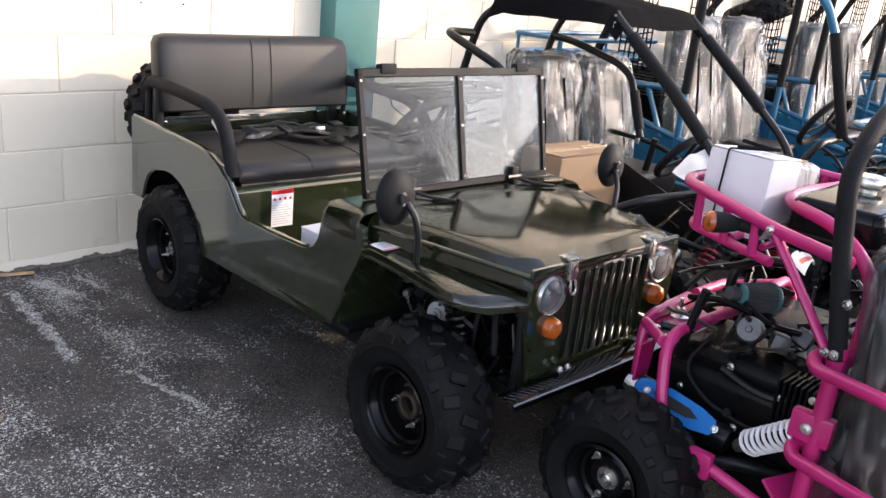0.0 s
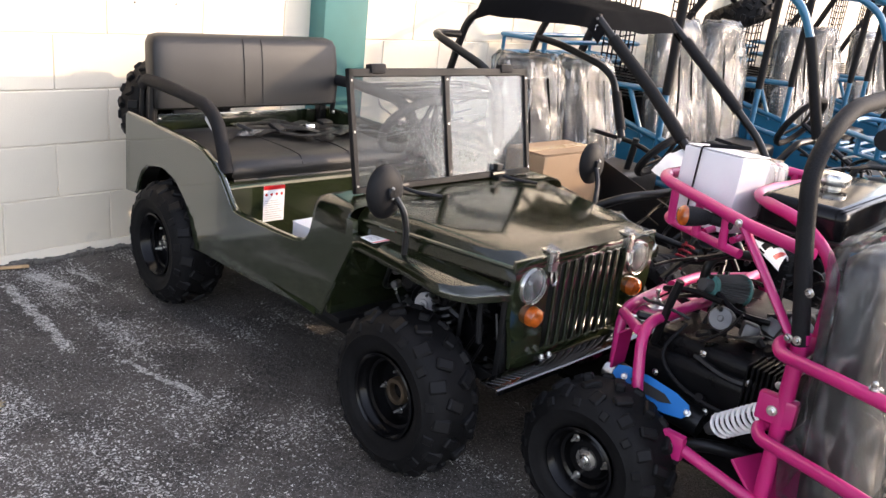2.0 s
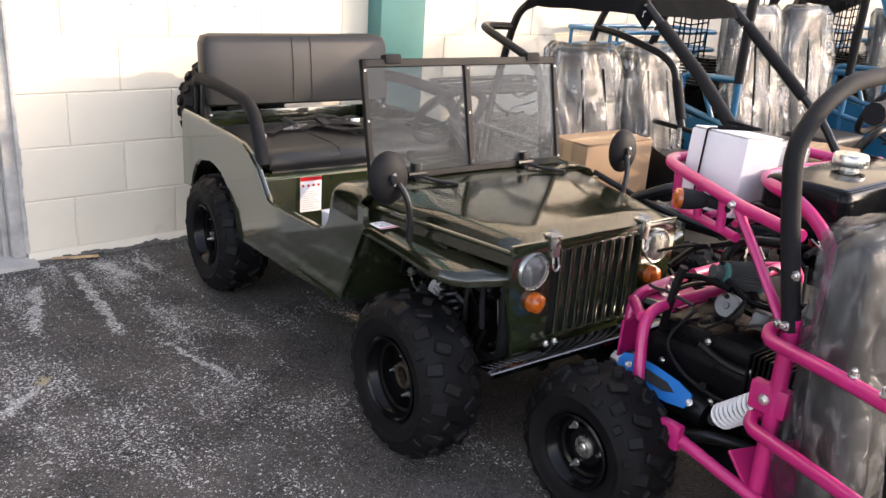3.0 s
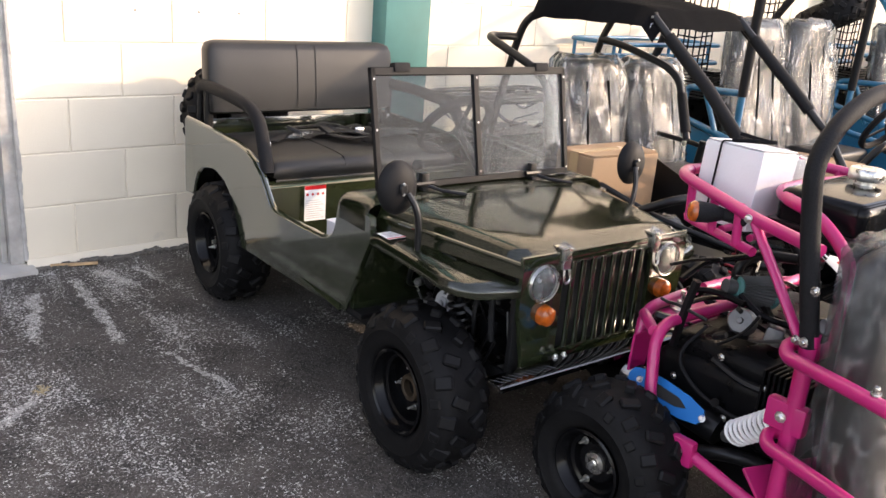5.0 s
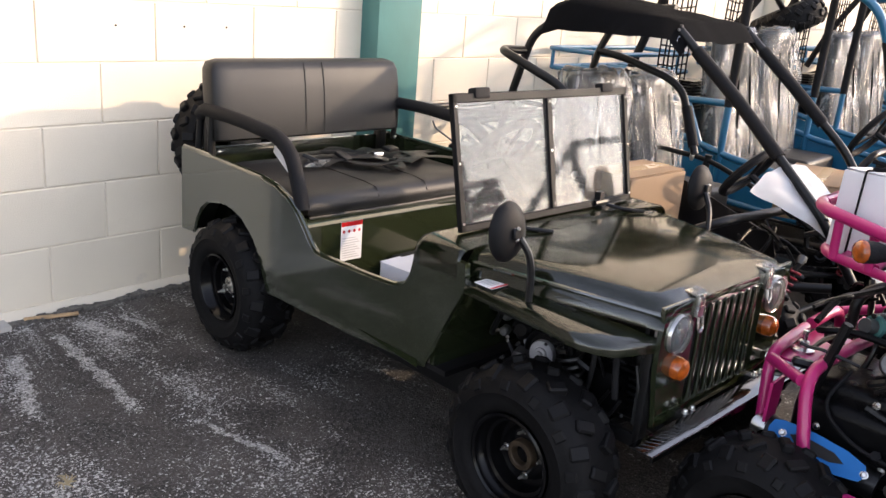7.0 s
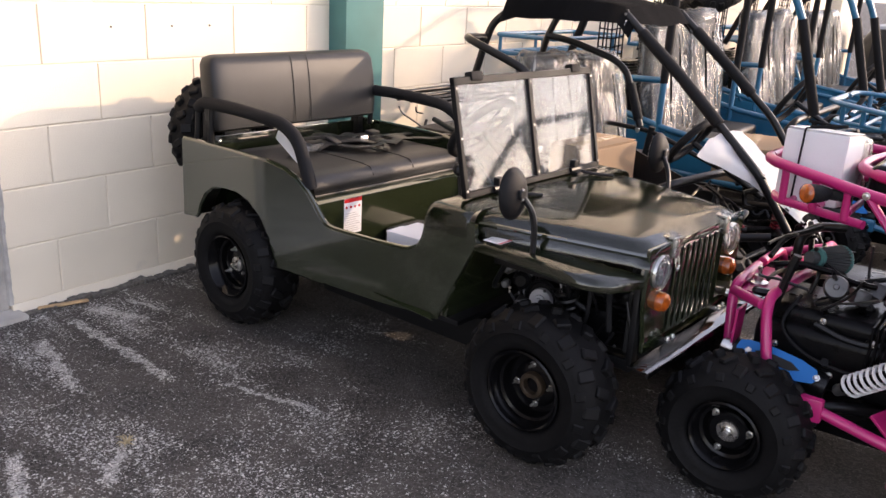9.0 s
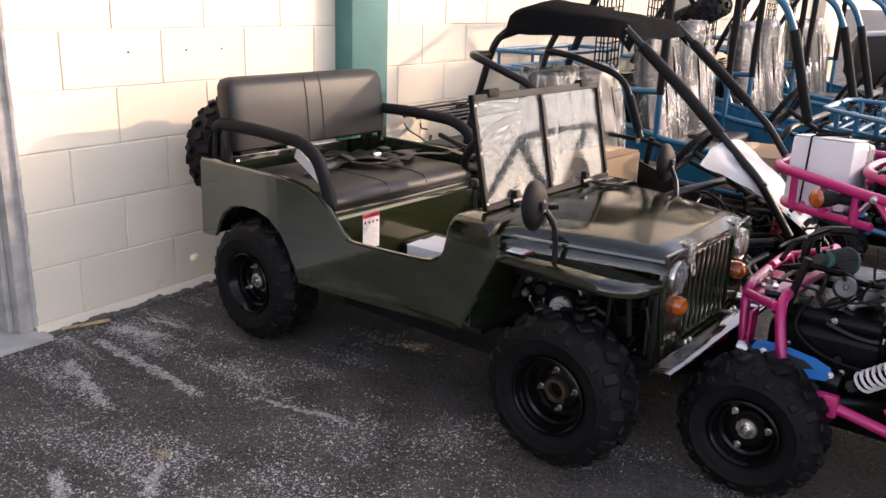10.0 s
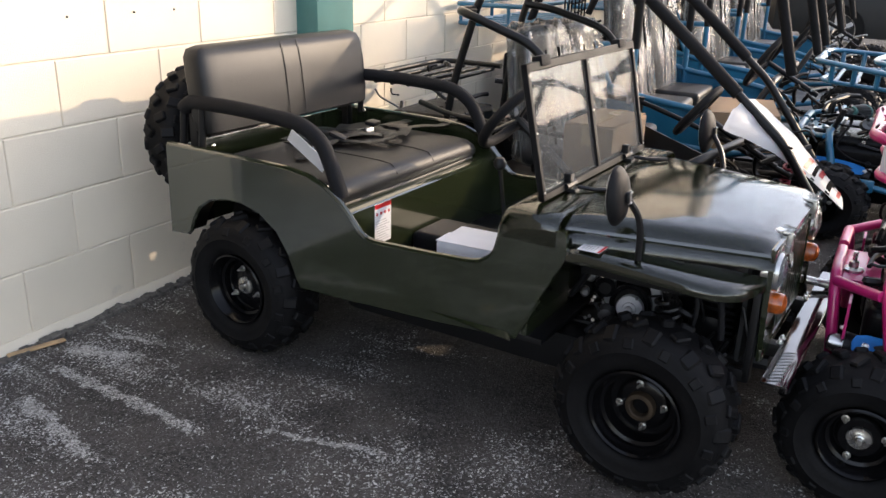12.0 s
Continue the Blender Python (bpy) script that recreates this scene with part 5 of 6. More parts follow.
# taller blue buggies further along the wall
def blue_buggy(M, label, spare=False):
    k = thing("buggy", M, label, "buggy", "parked buggies")
    r = 0.018
    T = 1.33
    # origin: near side frame, between the posts
    for s, x in ((-1, 0.0), (1, 1.20)):
        tube(k, [(x, 0.0, 0.20), (x, 0.0, 0.715)], r, BLUE, "side_post", 0)
        tube(k, [(x, 0.0, 0.70), (x - 0.01, -0.01, T)], r * 1.35, FOAM, "roll_bar", 0)
        tube(k, [(x, 0.0, 0.715), (x, 0.33, 0.705), (x + 0.02 * s, 0.36, 0.30)], r, BLUE, rad=0.04)
        tube(k, [(x, 0.42, 0.56), (x, -0.05, 0.45), (x, -0.45, 0.40), (x, -0.70, 0.33)], r, BLUE, rad=0.06)
        tube(k, [(x, 0.52, 0.26), (x, -0.55, 0.20), (x * 0.7 + 0.17, -0.95, 0.26)], r, BLUE, rad=0.06)
        tube(k, [(x, 0.22, 0.70), (x, 0.10, 0.45)], r * 0.8, BLUE, rad=0)
        tube(k, [(x - 0.1 * s, 0.66, 0.78), (x - 0.08 * s, 0.55, 1.05), (x, 0.40, T)], r * 1.3, FOAM, "roll_bar", 0.1)
        tube(k, [(x, 0.45, T), (x, -0.42, T), (x + 0.02, -0.60, T - 0.10), (x + 0.05, -0.66, T - 0.25)], r * 1.1, BLUE, "roof_bar", 0.12)
        tube(k, [(x + 0.05, -0.66, T - 0.24), (x + 0.12, -0.78, 0.62)], r * 1.5, FOAM, "front_pillar", 0)
        b = B()
        prism(b, [(0.36, 0.24), (0.36, 0.52), (-0.02, 0.44), (-0.45, 0.385), (-0.62, 0.34), (-0.5, 0.19)], "yz", x - 0.005, x + 0.005)
        part("side_panel", b, BLUE, k, "blue painted steel side panel")
        kart_wheel(k, x + 0.02 * s, 0.45, 0.22, s, R=0.22, W=0.2, turn=10)
        kart_wheel(k, x - 0.02 * s, -1.0, 0.20, s, R=0.20, W=0.16, turn=30)
    for yy in (0.40, -0.42):
        tube(k, [(0, yy, T), (1.20, yy, T)], r, BLUE, "roof_bar", 0)
    # knotted net slung over the roof bars
    b = B()
    for i in range(9):
        yy = 0.0 - 0.42 * i / 8
        sweep(b, [(0.0, yy, T + 0.02), (0.6, yy, T - 0.015 + 0.006 * noise.noise((i, 1, 3))), (1.20, yy, T + 0.02)], 0.0045, 5)
    for j in range(21):
        xx = 1.20 * j / 20
        sweep(b, [(xx, 0.0, T + 0.02 - 0.03 * math.sin(math.pi * j / 20)), (xx + 0.01, -0.42, T + 0.02 - 0.03 * math.sin(math.pi * j / 20))], 0.0045, 5)
    tagged(part("roof_net", b, FABRIC, k, "black knotted roof net"), kind="stuff")
    b = B()
    box(b, 0.02, 1.18, -0.8, 0.4, 0.17, 0.185, 0.003)
    part("floor_pan", b, BLACKP, k)
    # luggage rack over the motor
    for i in range(7):
        tube(k, [(-0.30 + i * 0.13, 0.55, 0.80), (-0.30 + i * 0.13, 0.88, 0.80)], 0.011, BLUE, "rack_tube", 0)
    for zz, o in ((0.80, 0.0), (0.90, 0.02)):
        tube(k, [(-0.33, 0.52, zz), (-0.33 - o, 0.90, zz), (0.55 + o, 0.90, zz), (0.55, 0.52, zz), (-0.33, 0.52, zz + 0.001)], 0.013, BLUE, "rack_tube", 0.05)
    for x, y in ((-0.33, 0.6), (-0.33, 0.88), (0.1, 0.9), (0.55, 0.88), (0.55, 0.6)):
        tube(k, [(x, y, 0.80), (x, y, 0.90)], 0.010, BLUE, "rack_tube", 0)
    for x in (-0.2, 0.45):
        tube(k, [(x, 0.6, 0.80), (x + 0.05, 0.4, 0.30)], 0.014, BLUE, rad=0)
    b = B()
    box(b, 0.05, 0.65, 0.42, 0.80, 0.25, 0.62, 0.04, 3)
    en = part("engine", b, ENGINE, k)
    for i in range(10):
        b = B()
        box(b, 0.18, 0.38, 0.30, 0.50, 0.62 + i * 0.017, 0.628 + i * 0.017, 0.001, 1)
        part("cooling_fin", b, ENGINE, en)
    clutter(k, 0.0, 0.7, 0.36, 0.8, 0.45, 0.78, 12, 15, (BLACKP, ENGINE, BLACKP))
    seat_in_bag(k, 0.34, 0.12, 0.30, 1.06, 0.48, 0.14, 31)
    seat_in_bag(k, 0.90, 0.12, 0.30, 1.07, 0.48, 0.14, 32)
    steering(k, (0.30, -0.62, 0.66), (0.05, 0.80, 0.5), 0.15, (0.32, -0.9, 0.5))
    tube(k, [(0.02, -0.62, 0.42), (0.08, -0.70, 0.58), (1.04, -0.70, 0.58), (1.10, -0.62, 0.42)], r, BLACKP, rad=0.06)
    clutter(k, 0.05, 1.05, -1.0, -0.6, 0.3, 0.58, 18, 19, (BLACKP, BLACKP, ENGINE, WHITE))
    # two cargo nets hung across the back
    for n0, n1 in ((-0.10, 0.22), (0.60, 0.90)):
        b = B()
        cols = 7
        for j in range(cols):
            xx = n0 + (n1 - n0) * j / (cols - 1)
            sweep(b, [(xx, 0.37, T), (xx + 0.012 * math.sin(j * 2), 0.375, 1.05), (xx + 0.008, 0.38, 0.76)], 0.0045, 5)
        for i in range(12):
            zz = 0.77 + i * 0.050
            sweep(b, [(n0, 0.375, zz), ((n0 + n1) / 2, 0.38, zz - 0.014), (n1, 0.375, zz)], 0.0045, 5)
        tagged(part("rear_net", b, FABRIC, k, "black knotted cargo net"), kind="stuff")
    if spare:
        w_ = wheel(k, 1.5, 0.45, 1.15, -1, R=0.24, W=0.18, rim=0.10)
        w_.matrix_local = pose(1.64, 0.42, 1.12, 62, 0, 20)
        tube(k, [(1.20, 0.40, T), (1.64, 0.42, 1.14)], r, BLACKP, "spare_arm", 0)
    return k


Bb = blue_buggy(pose(3.02, -0.95, 0), "tall blue buggy with net roof, cargo nets and bagged seats", True)
Cb = blue_buggy(pose(4.75, -0.95, 0), "tall blue buggy with bagged seats beside another alike")
Db = copy_thing(Cb, pose(6.45, -0.92, 0))

def fuel_tank(k):
    """A flat black tank with a seam and a ribbed cap."""
    b = B()
    box(b, -0.20, 0.26, -0.33, -0.14, 0.705, 0.822, 0.024, 3)
    tank = part("fuel_tank", b, TANKGLOSS, k, "glossy black fuel tank")
    b = B()
    box(b, -0.212, 0.272, -0.342, -0.128, 0.745, 0.754, 0.004)
    part("tank_seam", b, BLACKP, tank)
    b = B()
    lathe(b, [(0.022, 0), (0.022, 0.012), (0.036, 0.012), (0.038, 0.018), (0.038, 0.032), (0.034, 0.038), (0, 0.040)], pose(0.02, -0.22, 0.820), 20)
    part("tank_cap", b, CHROME, tank, "ribbed silver filler cap")


def indicator(k, s):
    """A turn signal: dark body, orange lens, rubber stalk."""
    b = B()
    mm = aim((0.300 * s, -0.090, 0.757), (0.75 * s, 0.66, 0.03)) @ Matrix.Diagonal((1.12, 1.12, 0.66, 1))
    lathe(b, [(0, -0.055), (0.010, -0.052), (0.015, -0.03), (0.019, 0.0), (0.0205, 0.036), (0.020, 0.042)], mm @ Matrix.Translation((0, 0, 0.055)), 18)
    ts = part("turn_signal", b, FOAM, k)
    b = B()
    lathe(b, [(0.0200, 0.041), (0.0200, 0.052), (0.016, 0.061), (0.008, 0.065), (0, 0.066)], mm @ Matrix.Translation((0, 0, 0.055)), 18)
    part("signal_lens", b, AMBER, ts, "orange lens")
    tube(ts, [mm @ Vector((0, 0, 0.005)), (0.30 * s, -0.135, 0.757)], 0.014, FOAM, "stalk", 0)


# ---- front row: the pink buggy, back to the olive car ----
def front_buggy(M, paint, label, pad=FOAM, bag=True, signal=True, tank_on=True):
    """Built with x across, -y forward, origin under the middle of the rear axle."""
    k = thing("buggy", M, label, "buggy", "parked buggies")
    r = 0.0138
    for s in (-1, 1):
        # upright bends behind the wheel
        tube(k, [(0.275 * s, 0.09, 0.19), (0.258 * s, 0.10, 0.29), (0.230 * s, 0.118, 0.452), (0.12 * s, 0.12, 0.457), (0.02 * s, 0.12, 0.460)], r, paint, rad=0.05)
        tube(k, [(0.40 * s, -0.16, 0.255), (0.380 * s, -0.05, 0.285), (0.372 * s, -0.03, 0.33), (0.340 * s, 0.004, 0.478), (0.16 * s, -0.01, 0.482), (0.02 * s, -0.03, 0.485)], r, paint, rad=0.065)
        tube(k, [(0.232 * s, 0.115, 0.443), (0.335 * s, 0.012, 0.459)], r * 0.95, paint, rad=0)
        b = B()
        prism(b, [(0.26 * s, 0.33), (0.245 * s, 0.42), (0.315 * s, 0.42), (0.32 * s, 0.33)], "xz", 0.072, 0.078)
        part("bracket_plate", b, paint, k)
        bolt_at(k, (0.295 * s, 0.079, 0.35), (0.2 * s, 1, 0))
        # lower rail and its lug
        tube(k, [(0.40 * s, -0.15, 0.262), (0.41 * s, -0.36, 0.222), (0.45 * s, -0.75, 0.19), (0.45 * s, -1.25, 0.19), (0.25 * s, -1.6, 0.24)], r, paint, rad=0.08)
        b = B()
        box(b, -0.012, 0.012, -0.03, 0.03, -0.03, 0.03, 0.008, 2, pose(0.408 * s, -0.155, 0.262))
        part("lug", b, paint, k)
        bolt_at(k, (0.425 * s, -0.155, 0.265), (s, 0, 0.1), 0.009, 0.010)
        # main post: painted below, padded above
        tube(k, [(0.392 * s, -0.362, 0.12), (0.390 * s, -0.36, 0.61)], r * 1.25, paint, "main_post", 0)
        tube(k, [(0.390 * s, -0.36, 0.585), (0.412 * s, -0.325, 0.80), (0.424 * s, -0.31, 0.925), (0.355 * s, -0.305, 0.990), (0.24 * s, -0.30, 1.035), (0.0, -0.30, 1.05)], r * 1.28, pad, "roll_bar", 0.05, "roll bar padded in black foam")
        for zz in (0.60, 0.70):
            bolt_at(k, (0.418 * s, -0.36, zz), (s, 0.1, 0), 0.009, 0.010)
        # side bars that start behind the post and swing out and forward
        for za in (0.565, 0.375):
            tube(k, [(0.36 * s, -0.365, za + 0.012), (0.385 * s, -0.318, za + 0.012), (0.425 * s, -0.335, za), (0.488 * s, -0.49, za + 0.014), (0.56 * s, -0.70, za + 0.02), (0.57 * s, -1.20, za - 0.02), (0.38 * s, -1.55, za - 0.06)], r, paint, "side_bar", 0.05)
        bolt_at(k, (0.53 * s, -0.595, 0.60), (0.2 * s, 0, 1), 0.009, 0.016)
        bolt_at(k, (0.50 * s, -0.53, 0.597), (0.2 * s, 0, 1), 0.009, 0.016)
        tube(k, [(0.535 * s, -0.61, 0.60), (0.50 * s, -0.80, 0.80), (0.40 * s, -0.92, 1.03), (0.285 * s, -1.0, 1.13)], r * 1.5, pad, "roll_bar", 0.08)
        # rack rail, pegs, brace
        tube(k, [(0.05 * s, 0.085, 0.80), (0.18 * s, 0.10, 0.80), (0.235 * s, 0.07, 0.80), (0.335 * s, -0.17, 0.776), (0.385 * s, -0.34, 0.765)], r * 0.95, paint, "rack_rail", 0.05)
        tube(k, [(0.05 * s, 0.06, 0.705), (0.17 * s, 0.075, 0.705), (0.225 * s, 0.05, 0.705), (0.31 * s, -0.17, 0.70)], r * 0.75, paint, "rack_rail", 0.05)
        for x, y in ((0.245, 0.035), (0.278, -0.045), (0.312, -0.125)):
            tube(k, [(x * s, y, 0.79), (x * s * 0.97, y, 0.703)], r * 0.7, paint, "rack_peg", 0)
        tube(k, [(0.335 * s, -0.17, 0.776), (0.36 * s, -0.25, 0.69), (0.392 * s, -0.345, 0.585)], r * 0.8, paint, "brace", 0, flat=0.8)
        bolt_at(k, (0.352 * s, -0.17, 0.776), (s, 0.2, 0), 0.009, 0.010)
        bolt_at(k, (0.408 * s, -0.34, 0.595), (s, 0.2, 0), 0.009, 0.010)
        # turn signal on a short rubber stalk
        if signal:
            indicator(k, s)
        # suspension
        shock(k, (0.300 * s, -0.195, 0.283), (0.385 * s, -0.352, 0.43), WHITE, r=0.026, wire=0.0044, turns=9, label="damper with a white coil spring")
        b = B()
        box(b, -0.014, 0.014, -0.03, 0.05, -0.03, 0.03, 0.006, 2, pose(0.392 * s, -0.36, 0.435))
        part("shock_bracket", b, paint, k)
        bolt_at(k, (0.41 * s, -0.345, 0.435), (s, 0, 0), 0.011, 0.010)
        tube(k, [(0.36 * s, 0.0, 0.175), (0.30 * s, -0.2, 0.24), (0.18 * s, -0.42, 0.22)], 0.016, BLACKP, "swing_arm", 0.04)
        kart_wheel(k, 0.452 * s, 0.0, 0.176, s, R=0.180, W=0.175, turn=18)
        kart_wheel(k, 0.47 * s, -1.42, 0.165, s, R=0.165, W=0.14, turn=33)
        # painted foot plate
        b = B()
        box(b, -0.10, 0.10, -0.15, 0.15, -0.004, 0.004, 0.002, 1, pose(0.33 * s, -0.43, 0.19, 35, 0, 20 * s))
        part("plate", b, paint, k)
    # plate and cap bolt on the rear frame
    b = B()
    box(b, -0.20, 0.05, 0.02, 0.115, 0.433, 0.441, 0.003)
    part("bracket_plate", b, paint, k)
    b = B()
    lathe(b, [(0.026, 0), (0.026, 0.006), (0.012, 0.010), (0.012, 0.024), (0.006, 0.028), (0.006, 0.05), (0, 0.052)], pose(-0.125, 0.085, 0.441), 14)
    part("mount_stud", b, CHROME, k)
    tube(k, [(0.01, 0.03, 0.46), (0.012, 0.03, 0.56), (0.06, 0.0, 0.585), (0.12, -0.06, 0.58)], 0.013, BLACKP, "breather_pipe", 0.03)
    tube(k, [(-0.17, 0.095, 0.80), (0.17, 0.095, 0.80)], r * 0.95, paint, "rack_rail", 0)
    for yy in (0.02, -0.05, -0.12):
        tube(k, [(-0.24, yy, 0.705), (0.24, yy, 0.705)], r * 0.6, paint, "rack_rail", 0)
    tube(k, [(0.30, -0.17, 0.80), (0.0, -0.10, 0.795), (-0.14, -0.115, 0.80), (-0.20, -0.16, 0.80), (-0.24, -0.26, 0.79), (-0.27, -0.36, 0.72), (-0.28, -0.36, 0.55)], r, paint, "inner_rail", 0.06)
    if tank_on:
        fuel_tank(k)
    # motor
    b = B()
    box(b, -0.27, 0.15, -0.32, 0.04, 0.25, 0.405, 0.03, 3)
    # low block added to stop sun passing under the frame
    box(b, -0.22, 0.22, -0.36, 0.02, 0.11, 0.27, 0.03, 2)
    box(b, -0.25, -0.02, -0.30, 0.02, 0.38, 0.445, 0.025, 3)
    # hidden far-side block added to keep sun off the ground
    box(b, 0.10, 0.34, -0.32, 0.05, 0.22, 0.43, 0.03, 2)
    en = part("engine", b, ENGINE, k, "black engine with alloy covers")
    for i in range(9):
        b = B()
        box(b, -0.285, -0.10, -0.335 + i * 0.012, -0.329 + i * 0.012, 0.33, 0.455, 0.001, 1)
        part("cooling_fin", b, ENGINE, en)
    b = B()
    lathe(b, [(0, 0.012), (0.006, 0.012), (0.008, 0.008), (0.026, 0.007), (0.030, 0.0), (0.030, -0.03)], aim((-0.215, -0.125, 0.510), (-0.8, -0.15, 0.35)), 22)
    part("round_cover", b, CASTING, en, "round alloy cover with a bolt")
    b = B()
    box(b, -0.035, 0.035, -0.02, 0.02, -0.02, 0.02, 0.008, 2, pose(-0.14, -0.17, 0.475, 10, 12, 25))
    part("carburettor", b, CASTING, en)
    b = B()
    for dx, dy, dz, s_ in ((-0.08, -0.2, 0.48, 0.020), (-0.05, -0.24, 0.50, 0.016), (-0.11, -0.24, 0.47, 0.014)):
        box(b, -s_, s_, -s_, s_, -s_, s_, 0.006, 2, pose(dx, dy, dz, 20, 30, 10))
    part("inlet", b, CASTING, en)
    # pleated air filter
    fm = aim((-0.115, -0.055, 0.545), (0.80, -0.40, -0.15)) @ Matrix.Scale(1.4, 4)
    b = B()
    n_ = 60
    rows = []
    for h, rr in ((-0.005, 0.017), (0.055, 0.026)):
        rows.append([fm @ Vector(((rr + (0.003 if j % 2 else 0)) * math.cos(2 * math.pi * j / n_), (rr + (0.003 if j % 2 else 0)) * math.sin(2 * math.pi * j / n_), h)) for j in range(n_)])
    loft(b, rows, closed=True)
    af = part("air_filter", b, DARKGREY, en, "pleated conical air filter with teal rims", 20)
    teal = B()
    for h, rr in ((-0.012, 0.018), (0.053, 0.0275)):
        lathe(teal, [(rr - 0.006, h), (rr, h), (rr + 0.002, h + 0.005), (rr, h + 0.010), (rr - 0.006, h + 0.010)], fm, 24, closed=True)
    part("filter_rim", teal, TEAL, af)
    b = B()
    lathe(b, [(0, -0.004), (0.016, -0.004), (0.016, -0.010), (0.012, -0.012), (0.012, -0.03), (0, -0.03)], fm, 20)
    part("filter_cap", b, DARKGREY, af)
    clutter(en, -0.27, 0.14, -0.34, 0.05, 0.40, 0.60, 34, 23, (BLACKP, BLACKP, ENGINE, CASTING))
    clutter(en, -0.30, 0.0, -0.30, 0.05, 0.25, 0.42, 8, 24, (BLACKP, ENGINE))
    tube(en, [(-0.22, -0.05, 0.47), (-0.285, -0.02, 0.40), (-0.295, -0.09, 0.345), (-0.30, -0.20, 0.325), (-0.305, -0.31, 0.345)], 0.0045, FOAM, "cable", 0.06)
    tube(en, [(-0.302, -0.26, 0.333), (-0.306, -0.32, 0.347)], 0.007, CHROME, "cable_end", 0)
    for p in ((-0.275, -0.02, 0.345), (-0.275, -0.16, 0.30), (-0.275, -0.24, 0.41), (-0.275, -0.30, 0.30), (-0.275, -0.02, 0.27), (-0.26, -0.12, 0.43), (-0.29, -0.31, 0.44), (-0.29, -0.28, 0.37)):
        bolt_at(en, p, (-1, 0, 0.05), 0.008, 0.006)
    # silencer with its blue shield
    tube(k, [(-0.285, 0.075, 0.300), (-0.275, -0.16, 0.268)], 0.036, BLACKP, "silencer", 0)
    b = B()
    lathe(b, [(0.012, 0.03), (0.022, 0.026), (0.024, 0.0), (0.024, -0.02)], aim((-0.285, 0.080, 0.301), (0, 0.98, 0.16)), 16)
    part("tail_pipe", b, CHROME, k)
    b = B()
    out_ = [(-0.005, 0.0), (0.0, 0.018), (0.02, 0.026), (0.08, 0.031), (0.15, 0.028), (0.19, 0.018), (0.20, 0.0), (0.19, -0.018), (0.15, -0.028), (0.08, -0.031), (0.02, -0.026), (0.0, -0.018)]
    inn_ = [(0.04, 0.004), (0.06, 0.014), (0.13, 0.012), (0.155, 0.0), (0.13, -0.010), (0.06, -0.012)]
    along = Vector((0.04, -0.985, -0.14)).normalized()
    face = Vector((-0.86, -0.05, 0.5))
    face = (face - along * face.dot(along)).normalized()
    shield_turn = Matrix((along, face.cross(along), face)).transposed()
    sm_ = Matrix.Translation((-0.338, 0.050, 0.335)) @ shield_turn.to_4x4()
    prism(b, out_, "xy", -0.004, 0.004)
    bmesh.ops.transform(b, matrix=sm_, verts=b.verts)
    sh = part("heat_shield", b, BLUEL, k, "bright blue slotted heat shield")
    # slot drawn as a near-black plate in place of its shade
    b = B()
    prism(b, inn_, "xy", 0.0042, 0.0062)
    bmesh.ops.transform(b, matrix=sm_, verts=b.verts)
    part("shield_slot", b, SHADEBLACK, sh)
    for q in (0.025, 0.195):
        bolt_at(sh, sm_ @ Vector((q, 0, 0.004)), sm_.to_3x3() @ Vector((0, 0, 1)), 0.008, 0.006)
    # cross members, floor, seats
    tube(k, [(-0.39, -0.36, 0.56), (0.39, -0.36, 0.56)], r, paint, rad=0)
    tube(k, [(-0.39, -0.36, 0.20), (0.39, -0.36, 0.20)], r, paint, rad=0)
    tube(k, [(-0.285, -1.0, 1.13), (0.285, -1.0, 1.13)], r * 1.6, pad, "roll_bar", 0)
    tube(k, [(-0.345, -0.40, 1.00), (0.345, -0.40, 1.00)], r * 1.5, pad, "roll_bar", 0)
    for s in (-1, 1):
        tube(k, [(0.285 * s, -1.0, 1.13), (0.42 * s, -1.45, 0.62), (0.45 * s, -1.5, 0.30)], r * 1.5, pad, "front_pillar", 0.08)
    b = B()
    box(b, -0.42, 0.42, -1.5, -0.4, 0.13, 0.142, 0.003)
    part("floor_pan", b, BLACKP, k)
    seat_in_bag(k, -0.225, -0.47, 0.20, 0.775, 0.38, 0.10, 41, bag, SHADEDBAG)
    # far seat made taller to help keep sun off the olive grille
    seat_in_bag(k, 0.30, -0.50, 0.20, 0.88, 0.40, 0.12, 42, bag, SHADEDBAG)
    return k


pk = front_buggy(pose(0.91, -2.29, 0), PINK, "pink framed buggy seen from the rear, engine exposed")
db = front_buggy(pose(3.07, -1.98, 0) @ Matrix.Diagonal((1.25, 1.2, 0.92, 1)), BLUE, "blue framed buggy with a wide rear rack", bag=True, signal=False, tank_on=False)

